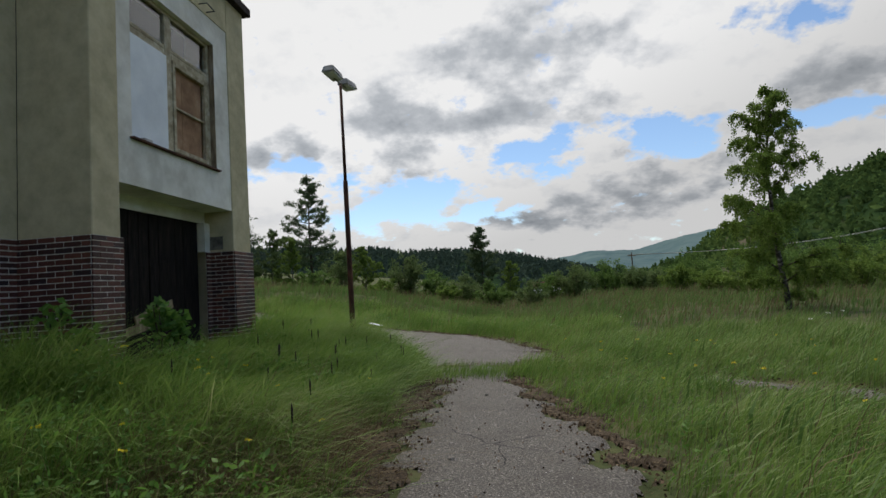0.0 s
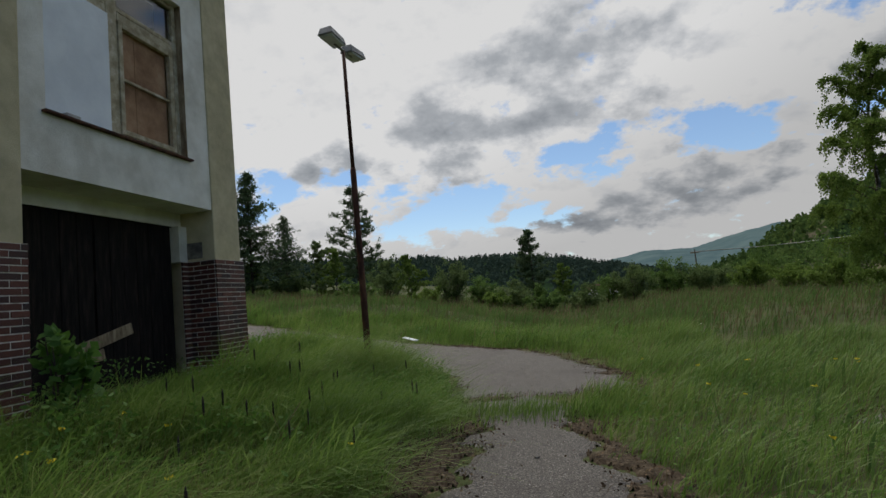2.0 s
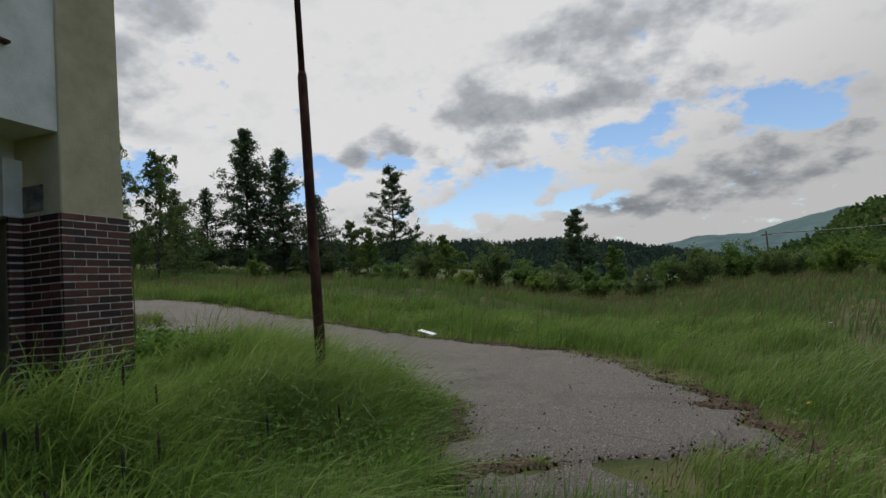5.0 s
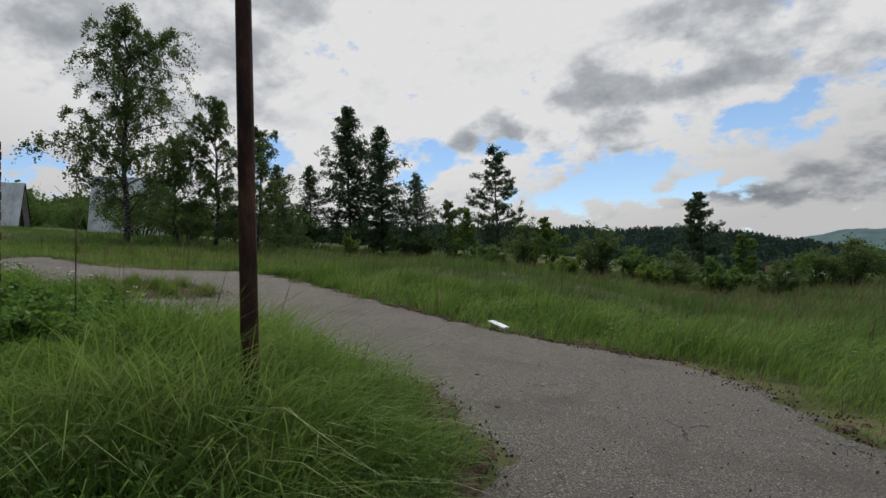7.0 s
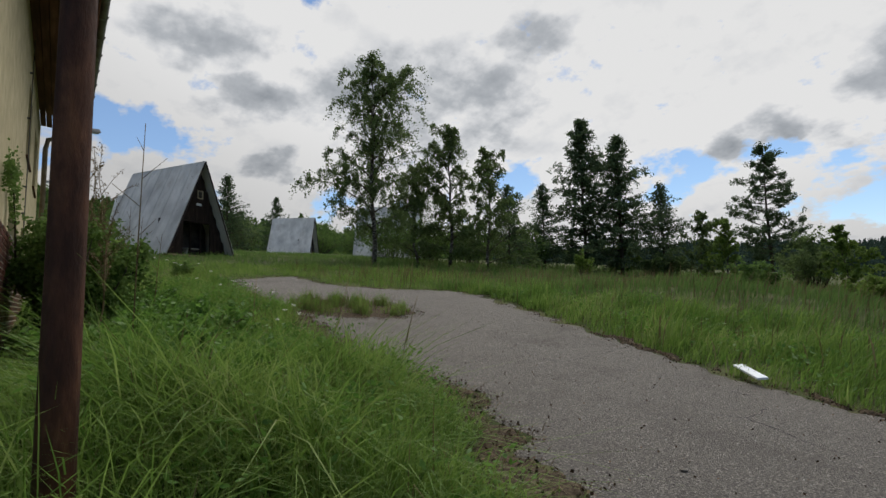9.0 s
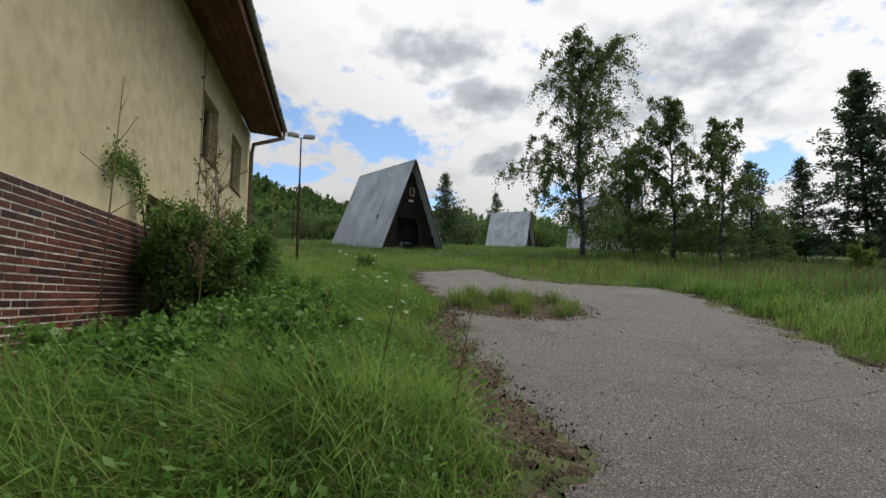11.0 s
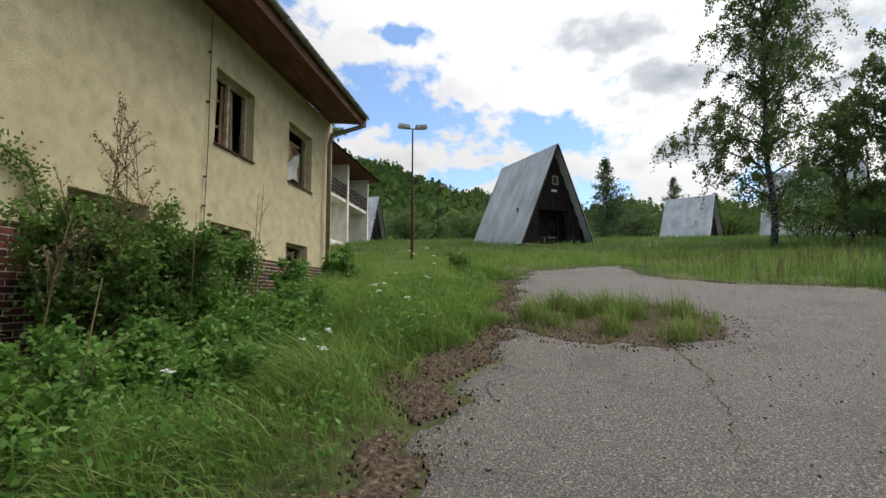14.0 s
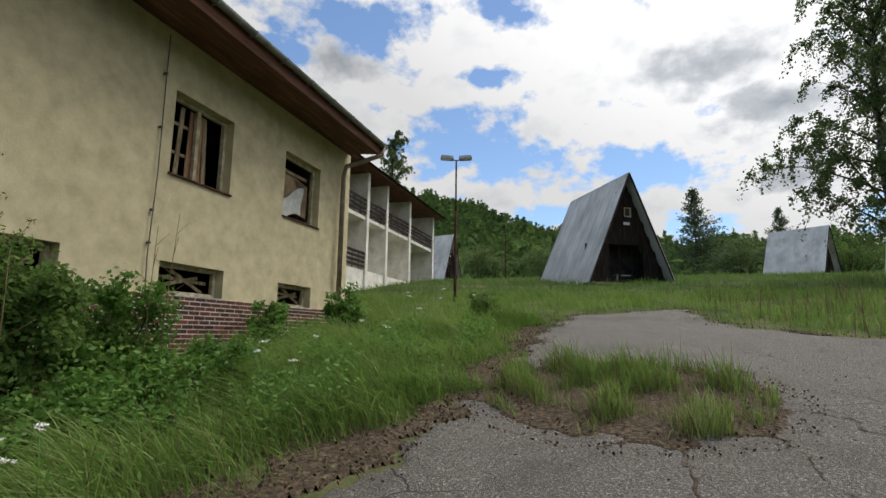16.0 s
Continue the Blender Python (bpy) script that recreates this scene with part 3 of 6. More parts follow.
def tree_cover(hill, count, size, mat, label, seed, name="forest"):
    """Many small ragged tree crowns all over a hill."""
    r = np.random.default_rng(seed)
    v = HILLS[hill]
    s, a = np.sqrt(r.uniform(0.0, 1.0, count)) * 14, r.uniform(0, v.shape[1] - 1.01, count)
    i, j = s.astype(int), a.astype(int)
    fs, fa = (s - i)[:, None], (a - j)[:, None]
    p = (v[i, j] * (1 - fa) + v[i, j + 1] * fa) * (1 - fs) + (v[i + 1, j] * (1 - fa) + v[i + 1, j + 1] * fa) * fs
    m = 9
    c = np.repeat(p, m, 0)
    up = np.tile(np.linspace(0.05, 1, m), count)
    big_ones = np.repeat(r.uniform(0.6, 1.4, count), m) * size
    c[:, 2] += up * big_ones
    c[:, :2] += r.normal(0, 1, (len(c), 2)) * ((1.05 - up) * 0.22 * big_ones)[:, None]
    return tagged(new(name, leaf_mesh(name, c, big_ones * (1.15 - 0.7 * up) * 0.62, mat, r, -0.2, 0.75)), label, "forest", kind="stuff")


tree_cover("hill_west", 6500, 7.0, M["forest_tree"], "mixed woodland on the near hillside", 61)
tree_cover("hill_north", 6500, 8.0, M["hazy_valley_tree"], "dark forest along the valley ridge, bluish with painted haze", 62)
tree_cover("hill_east", 6500, 8.0, M["forest_tree"], "dark forest on the steep hill", 63)


# ---- the house ----
def wall(name, o, u, n, length, low, high, holes, mat, parent, thick=0.3, label=""):
    """An upright wall along u from o, outer face towards n, with holes (u0, u1, z0, z1) cut right through."""
    us = sorted({0.0, length, *[h[0] for h in holes], *[h[1] for h in holes]})
    zs = sorted({low, high, *[h[2] for h in holes], *[h[3] for h in holes]})
    solid = [[not any(h[0] < (a + b) / 2 < h[1] and h[2] < (c + d) / 2 < h[3] for h in holes) for a, b in zip(us, us[1:])] for c, d in zip(zs, zs[1:])]
    o, u, n = Vector((*o, 0)), Vector((*u, 0)), Vector((*n, 0))
    vs, fs = [], []

    def quad(*pts):
        fs.append(tuple(range(len(vs), len(vs) + 4)))
        vs.extend(o + u * p[0] + Vector((0, 0, p[1])) - n * p[2] for p in pts)
    for j in range(len(zs) - 1):
        for i in range(len(us) - 1):
            if not solid[j][i]:
                continue
            a, b, c, d = us[i], us[i + 1], zs[j], zs[j + 1]
            quad((a, c, 0), (b, c, 0), (b, d, 0), (a, d, 0))
            quad((a, c, thick), (a, d, thick), (b, d, thick), (b, c, thick))
            if i == 0 or not solid[j][i - 1]:
                quad((a, c, 0), (a, d, 0), (a, d, thick), (a, c, thick))
            if i == len(us) - 2 or not solid[j][i + 1]:
                quad((b, c, 0), (b, c, thick), (b, d, thick), (b, d, 0))
            if j == 0 or not solid[j - 1][i]:
                quad((a, c, 0), (a, c, thick), (b, c, thick), (b, c, 0))
            if j == len(zs) - 2 or not solid[j + 1][i]:
                quad((a, d, 0), (b, d, 0), (b, d, thick), (a, d, thick))
    bm = bmesh.new()
    made = [bm.verts.new(v) for v in vs]
    for f in fs:
        bm.faces.new([made[i] for i in f])
    bmesh.ops.remove_doubles(bm, verts=bm.verts, dist=0.0005)
    bmesh.ops.recalc_face_normals(bm, faces=bm.faces)
    return part(name, bm, mat, parent, label)


house = thing("house", label="abandoned two-storey house, cream plaster over a brick plinth", category="house")
NORTH, EAST, FRONT = 10.62, -6.3, -5.23
WEST = -19.85
SIDE_HOLES = [(13.71 - 6.3, 15.13 - 6.3, 4.28, 5.66), (16.83 - 6.3, 18.3 - 6.3, 4.28, 5.72), (13.7 - 6.3, 15.15 - 6.3, 2.39, 2.89), (16.83 - 6.3, 18.13 - 6.3, 2.37, 2.85), (10.7 - 6.3, 12.13 - 6.3, 2.39, 2.89)]
wall("side_wall", (EAST, NORTH), (-1, 0), (0, 1), -WEST + EAST, 0.3, 6.59, SIDE_HOLES, M["plaster"], house)
wall("end_wall", (WEST, NORTH - 0.3), (0, -1), (-1, 0), 14, 0.3, 6.59, [], M["plaster"], house)
wall("main_wall", (EAST, 6.28), (0, -1), (1, 0), 10.0, 0.0, 7.7, [], M["plaster"], house)
wall("back_wall", (EAST - 0.3, -3.4), (-1, 0), (0, -1), 12.6, 0.3, 6.5, [], M["plaster"], house)
# the bay above the gate, between two pillars
boxed("pillar", (FRONT, 6.28, 0.2), (EAST, 6.8, 7.62), M["plaster"], house, 0.012)
boxed("pillar", (FRONT, 9.92, 0.2), (EAST + 0.003, NORTH, 7.62), M["plaster"], house, 0.012)
wall("bay_panel", (FRONT - 0.02, 6.8), (0, 1), (1, 0), 3.12, 3.25, 6.9, [(0.3, 2.62, 3.97, 6.42)], M["white"], house, 0.2, "stained white plaster panel")
boxed("bay_beam", (FRONT - 0.005, 6.802, 6.9), (EAST, 9.918, 7.62), M["plaster"], house, 0.004)
boxed("bay_floor", (FRONT - 0.22, 6.803, 3.25), (EAST, 9.917, 3.42), M["white"], house, 0.004)
boxed("gate_lintel", (-5.82, 6.803, 3.03), (EAST, 9.917, 3.249), M["white"], house, 0.004)
boxed("gate_jamb", (-5.72, 9.73, 2.46), (-5.98, 9.917, 3.03), M["white"], house, 0.004)
boxed("flat_roof", (-5.1, 6.1, 7.62), (-8.4, 10.76, 7.80), M["dark_wood"], house, 0.01, "dark flat roof edge")
boxed("bay_back", (-8.2, 6.3, 6.6), (-8.3, 10.6, 7.62), M["plaster"], house)
boxed("bay_cheek", (EAST, NORTH, 6.5), (-8.3, NORTH - 0.2, 7.62), M["plaster"], house)
# eaves: boarded soffit, fascia, tiles
for i in range(7):
    boxed("soffit_board", (EAST - 0.2, NORTH + 0.004 + i * 0.136, 6.59 - 0.013 * i), (WEST + 0.17, NORTH + 0.130 + i * 0.136, 6.62 - 0.013 * i), M["soffit"], house, 0.004, "brown soffit board")
boxed("fascia", (EAST - 0.2, 11.575, 6.45), (WEST + 0.17, 11.605, 6.76), M["soffit"], house)
bm = bmesh.new()
bv = [bm.verts.new(v) for v in [(x, y, z) for x in (EAST - 0.2, WEST + 0.17) for y, z in ((11.675, 6.78), (4.0, 9.2), (-3.9, 6.80), (-3.9, 6.70), (4.0, 9.08), (11.675, 6.71))]]
for i in range(6):
    bm.faces.new([bv[i], bv[(i + 1) % 6], bv[6 + (i + 1) % 6], bv[6 + i]])
bm.faces.new(bv[:6]), bm.faces.new(bv[6:][::-1])
bmesh.ops.recalc_face_normals(bm, faces=bm.faces)
part("roof", bm, M["dark_wood"], house, "dark roof")
for x in (EAST - 0.05, WEST + 0.05):
    bm = bmesh.new()
    tri = [bm.verts.new((x, y, z)) for y, z in ((10.6, 6.70), (4.0, 8.9), (-3.3, 6.70))]
    bm.faces.new(tri)
    ext = bmesh.ops.extrude_face_region(bm, geom=bm.faces[:])
    bmesh.ops.translate(bm, verts=[v for v in ext["geom"] if isinstance(v, bmesh.types.BMVert)], vec=(0.2 if x < -10 else -0.2, 0, 0))
    bmesh.ops.recalc_face_normals(bm, faces=bm.faces)
    part("gable", bm, M["plaster"], house)
# half-round gutter with brackets, and the downpipe with its swan neck
bm = bmesh.new()
prof = [(0.075 * math.cos(a), 0.075 * math.sin(a)) for a in np.linspace(math.pi, 2 * math.pi, 9)]
prof += [(0.065 * math.cos(a), 0.065 * math.sin(a)) for a in np.linspace(2 * math.pi, math.pi, 9)]
rows = []
for x in (EAST - 0.15, WEST + 0.11):
    rows.append([bm.verts.new((x, 11.685 + p, 6.73 + q)) for p, q in prof])
for i in range(len(prof)):
    j = (i + 1) % len(prof)
    bm.faces.new([rows[0][i], rows[0][j], rows[1][j], rows[1][i]])
for r in rows:
    bm.faces.new(r)
bmesh.ops.recalc_face_normals(bm, faces=bm.faces)
gutter = part("gutter", bm, M["zinc"], house, "grey half-round metal gutter")
for i in range(15):
    x = EAST - 0.6 - i * 0.9
    child("bracket", mesh_of("bracket", *tube([(x, 11.60, 6.74), (x, 11.63, 6.64), (x, 11.685, 6.64), (x, 11.74, 6.64), (x, 11.77, 6.73)], [0.012] * 5, 6), M["zinc"]), gutter)
tubes("downpipe", [([(WEST + 0.25, 11.685, 6.68), (WEST + 0.25, 11.66, 6.46), (WEST + 0.45, 11.15, 6.24), (WEST + 0.62, 10.82, 6.09), (WEST + 0.65, 10.77, 5.8), (WEST + 0.65, 10.77, 2.2)], 0.062)], M["pipe"], house, 10, "brown metal downpipe")


def casement(place, turn, w, h, sashes, label, broken=True):
    """A recessed window in its own frame: x along the wall, y inwards."""
    win = thing("window", place, turn, label=label, category="window")
    f = 0.07
    for a, b in (((0, 0, 0), (f, 0.07, h)), ((w - f, 0, 0), (w, 0.07, h)), ((f, 0, 0), (w - f, 0.07, f)), ((f, 0, h - f), (w - f, 0.07, h))):
        boxed("window_frame", a, b, M["frame_paint"], win, 0.005)
    for i in range(1, sashes):
        boxed("mullion", (w * i / sashes - 0.04, 0.002, f), (w * i / sashes + 0.04, 0.068, h - f), M["frame_paint"], win, 0.005)
    return win


def window_place(x, z):
    return (x, NORTH - 0.16, z)


# the two upper side windows; in one stand loose boards, in the other a torn board and cloth
w1 = casement(window_place(-13.71, 4.28), 180, 1.42, 1.38, 2, "broken side window with loose wooden slats inside")
for i, (x, ww, lean, mat) in enumerate(((0.34, 0.09, 0.05, "old_wood"), (0.58, 0.15, 0.03, "hardboard"), (0.80, 0.14, -0.03, "hardboard"), (0.98, 0.10, -0.06, "old_wood"), (0.2, 0.07, 0.0, "old_wood"))):
    bm = box(bmesh.new(), (x, 0.10, 0.07), (x + ww, 0.125, 1.30), 0.004)
    bmesh.ops.rotate(bm, verts=bm.verts, cent=(x, 0.1, 0.07), matrix=Matrix.Rotation(lean, 3, "Y"))
    part("slat", bm, M[mat], w1)
for z in (0.45, 0.95):
    boxed("cross_slat", (0.08, 0.13, z), (0.62, 0.15, z + 0.06), M["old_wood"], w1)
w2 = casement(window_place(-16.83, 4.28), 180, 1.47, 1.44, 1, "broken side window closed with a torn board and cloth")
bm = bmesh.new()
pts = [bm.verts.new(p) for p in ((0.08, 0.11, 0.3), (0.7, 0.10, 0.26), (1.35, 0.12, 0.22), (1.36, 0.11, 1.0), (0.75, 0.13, 1.10), (0.09, 0.11, 1.04))]
bm.faces.new(pts)
bmesh.ops.solidify(bm, geom=bm.faces[:], thickness=0.012)
part("torn_board", bm, M["paper"], w2)
bm = bmesh.new()
bmesh.ops.create_grid(bm, x_segments=10, y_segments=10, size=0.5)
for v in bm.verts:
    x, y = v.co.x, v.co.y
    v.co = Vector((0.55 + x * 0.95 + 0.12 * y, 0.055 + 0.018 * math.sin(x * 9) + 0.014 * math.sin(y * 7 + x * 5), 0.38 + y * 0.55 + 0.12 * math.sin(x * 4) + 0.25 * x * (y + 0.5)))
part("cloth", bm, M["cloth"], w2, "hanging grey cloth", True)
boxed("rail", (0.08, 0.15, 1.12), (1.37, 0.18, 1.2), M["old_wood"], w2)
for i, (x, z, w, h) in enumerate(((-13.7, 2.39, 1.45, 0.5), (-16.83, 2.37, 1.3, 0.48), (-10.7, 2.39, 1.43, 0.5))):
    cw = casement(window_place(x, z), 180, w, h, 1, "broken low cellar window with splintered frame")
    for a, b in (((0.1, 0.1, 0.1), (1.1, 0.1, 0.34)), ((0.5, 0.12, 0.42), (1.25, 0.12, 0.09)), ((0.12, 0.13, 0.3), (w - 0.1, 0.13, 0.26))):
        d = Vector(b) - Vector(a)
        bm = box(bmesh.new(), (0, -0.012, -0.03), (d.length, 0.012, 0.03), 0.004)
        bmesh.ops.rotate(bm, verts=bm.verts, cent=(0, 0, 0), matrix=Matrix.Rotation(-math.atan2(d.z, d.x), 3, "Y"))
        bmesh.ops.translate(bm, verts=bm.verts, vec=a)
        part("splinter", bm, M["old_wood"], cw)
    boxed("sill", (-0.05, -0.2, -0.03), (w + 0.05, 0.0, 0.0), M["concrete"], cw)
for x0, x1, z in ((-13.68, -15.16, 4.28), (-16.8, -18.33, 4.28)):
    boxed("window_sill", (x0, NORTH - 0.1, z - 0.025), (x1, NORTH + 0.04, z + 0.004), M["rust"], house, 0.004, "thin dark sheet-metal sill")
# rooms behind the broken windows: their shade is painted as a near-black colour
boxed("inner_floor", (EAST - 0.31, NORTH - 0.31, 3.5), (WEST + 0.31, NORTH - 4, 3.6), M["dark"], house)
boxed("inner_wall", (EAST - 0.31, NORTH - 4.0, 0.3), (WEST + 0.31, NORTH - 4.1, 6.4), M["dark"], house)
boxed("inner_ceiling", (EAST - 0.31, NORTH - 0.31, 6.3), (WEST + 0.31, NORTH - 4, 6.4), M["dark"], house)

# the bay's window
bay = thing("window", (FRONT - 0.12, 7.1, 3.97), 90, label="large bay window, half closed by a white sheet and brown board", category="window")
W, H = 2.32, 2.45
for a, b in (((0, 0, 0), (0.08, 0.09, H)), ((W - 0.08, 0, 0), (W, 0.09, H)), ((0.08, 0, 0), (W - 0.08, 0.09, 0.07)), ((0.08, 0, H - 0.07), (W - 0.08, 0.09, H)),
             ((0.98, 0, 0.07), (1.16, 0.088, H - 0.07)), ((0.08, 0.002, 1.66), (0.98, 0.086, 1.78)), ((1.16, 0.002, 1.66), (W - 0.08, 0.086, 1.78))):
    boxed("window_frame", a, b, M["frame_paint"], bay, 0.008)
for a, b in (((1.16, -0.02, 0.08), (1.23, 0.05, 1.65)), ((2.12, -0.02, 0.08), (2.2, 0.05, 1.65)), ((1.23, -0.02, 0.08), (2.12, 0.05, 0.15)), ((1.23, -0.02, 1.57), (2.12, 0.05, 1.65)), ((1.23, 0.0, 0.84), (2.12, 0.03, 0.88))):
    boxed("sash", a, b, M["frame_paint"], bay, 0.006)
for a, b in (((0.08, 0.01, 1.79), (0.98, 0.06, 1.85)), ((1.16, 0.01, 1.79), (W - 0.08, 0.06, 1.85))):
    boxed("sash", a, b, M["frame_paint"], bay, 0.006)
boxed("white_sheet", (0.07, -0.018, 0.0), (0.99, -0.006, 1.66), M["sheet"], bay, 0.002, "white cover sheet")
for z0, z1 in ((0.14, 0.85), (0.87, 1.58)):
    for x0, x1 in ((1.22, 1.5), (1.505, 2.11)):
        boxed("board", (x0, 0.055, z0), (x1, 0.07, z1), M["hardboard"], bay, 0.003, "brown hardboard sheet")
for x0, x1 in ((0.1, 0.97), (1.18, W - 0.1)):
    boxed("pane", (x0, 0.04, 1.84), (x1, 0.046, 2.39), M["glass"], bay, 0.0)
boxed("reveal", (W - 0.002, -0.10, 0), (W + 0.0, 0.09, H), M["old_wood"], bay, 0.0)
# board behind the bay window, coloured dark for the room's shade
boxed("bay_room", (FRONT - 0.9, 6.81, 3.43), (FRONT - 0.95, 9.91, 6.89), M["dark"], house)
boxed("window_sill", (FRONT - 0.12, 7.05, 3.935), (FRONT + 0.05, 9.47, 3.965), M["rust"], house, 0.004, "thin rusty sheet-metal sill")
stone = boxed("loose_brick", (FRONT - 0.09, 7.33, 3.965), (FRONT + 0.02, 7.52, 4.02), M["concrete"], None, 0.012)
tagged(stone, "broken piece of pale brick on the window sill", "brick")
# hook on the panel
tubes("hook", [([(FRONT, 8.95, 6.98), (FRONT + 0.16, 8.95, 6.98), (FRONT + 0.16, 9.2, 6.95), (FRONT, 9.2, 6.95)], 0.012)], M["cable"], house, 6)
# worn render patch beside the gate
boxed("bare_patch", (-5.45, 9.905, 2.5), (-5.75, 9.92, 2.76), M["render_grey"], house, 0.004, "patch of bare grey render")

# lightning cable with its clips on the side wall
tubes("wall_cable", [([(-13.43, NORTH + 0.05, 6.45), (-13.43, NORTH + 0.05, 5.75), (-13.45, NORTH + 0.05, 4.2), (-13.41, NORTH + 0.05, 2.9), (-13.43, NORTH + 0.06, 2.3)], 0.009)], M["cable"], house, 6)
for z in (5.78, 4.9, 3.6, 3.1):
    boxed("clip", (-13.45, NORTH, z), (-13.41, NORTH + 0.06, z + 0.03), M["cable"], house, 0.003)

# the gate: two leaves of tarred boards, and old planks leant on it
gate = thing("garage_gate", (-5.87, 6.82, 0.55), 90, label="black tarred double wooden garage gate, closed", category="gate")
for k in range(2):
    leaf = boxed("leaf", (0.01 + k * 1.46, 0.02, 0.0), (1.44 + k * 1.46, 0.05, 2.46), M["gate"], gate, 0.004)
    for i in range(6):
        boxed("board", (0.012 + k * 1.46 + i * 0.238, -0.004 - 0.004 * ((i * 7 + k) % 3), 0.0), (0.244 + k * 1.46 + i * 0.238, 0.02, 2.465), M["gate"], leaf, 0.005)
boxed("top_rail", (0.0, -0.03, 2.468), (2.92, 0.06, 2.5), M["gate"], gate, 0.004)
for a, b, w in (((-5.83, 7.86, 1.25), (-5.83, 8.82, 1.50), 0.15), ((-5.83, 7.63, 1.08), (-5.83, 8.34, 1.20), 0.14)):
    d = Vector(b) - Vector(a)
    bm = box(bmesh.new(), (-0.015, 0, -w / 2), (0.015, d.length, w / 2), 0.004)
    ob = part("loose_plank", bm, M["old_wood"], None, "")
    ob.matrix_world = pose(*a, math.degrees(math.atan2(d.z, d.y)), 0, 0)
    tagged(ob, "old pale plank fixed across the black gate", "plank", group="planks at the gate")

# ---- brick plinth ----
PITCH, BW, BH, BD = 0.075, 0.25, 0.063, 0.028


def brick_mesh(w, mat):
    bm = box(bmesh.new(), (0.005, 0, 0), (w - 0.006, BD, BH), 0.004)
    me = bpy.data.meshes.new("brick")
    bm.to_mesh(me)
    bm.free()
    me.materials.append(mat)
    return me


BRICKS = {BW: brick_mesh(BW, M["brick"])}


def brickwork(o, u, n, length, low, top, single=(0, 0, 0)):
    """Brick facing along u from o: mortar behind, each brick proud of it. single: the stretch (u0, u1, lowest z) whose bricks are parts."""
    o, u, n = Vector((*o, 0)), Vector((*u, 0)), Vector((*n, 0))
    a, b = o + u * 0.009, o + u * (length - 0.009) + n * 0.03
    back = boxed("plinth", (a.x, a.y, low), (b.x, b.y, top - 0.006), M["mortar"], house, 0.0)
    rest_v, rest_f = [], []
    face = Matrix(((u.x, n.x, 0), (u.y, n.y, 0), (0, 0, 1))).to_4x4()
    rng = random.Random(int(length * 100) + int(o.y * 10))
    courses = int((top - low) / PITCH)
    for c in range(courses):
        z = top - (c + 1) * PITCH
        x = 0.0
        first = BW if c % 2 == 0 else BW / 2
        while x < length - 0.03:
            w = first if x == 0 else BW
            if x + w > length - 0.05:
                w = length - x
            jut = rng.uniform(-0.003, 0.003)
            at = o + u * x + n * (0.008 + jut) + Vector((0, 0, z))
            if single[0] <= x < single[1] and z > single[2]:
                ob = new("brick", BRICKS[BW])
                ob.parent = back
                ob.matrix_basis = Matrix.Translation(at) @ face @ Matrix.Diagonal((w / BW, 1, 1, 1))
            else:
                k = len(rest_v)
                m = Matrix.Translation(at) @ face
                p, q = 0.005, w - 0.006
                rest_v.extend(m @ Vector(v) for v in ((p, 0, 0), (q, 0, 0), (q, 0, BH), (p, 0, BH), (p + 0.004, BD, 0.004), (q - 0.004, BD, 0.004), (q - 0.004, BD, BH - 0.004), (p + 0.004, BD, BH - 0.004)))
                rest_f.extend(tuple(k + i for i in f) for f in ((4, 5, 6, 7), (0, 1, 5, 4), (1, 2, 6, 5), (2, 3, 7, 6), (3, 0, 4, 7)))
            x += w
    if rest_v:
        tagged(child("brickwork", mesh_of("brickwork", rest_v, rest_f, M["brick_far"]), back), kind="stuff")


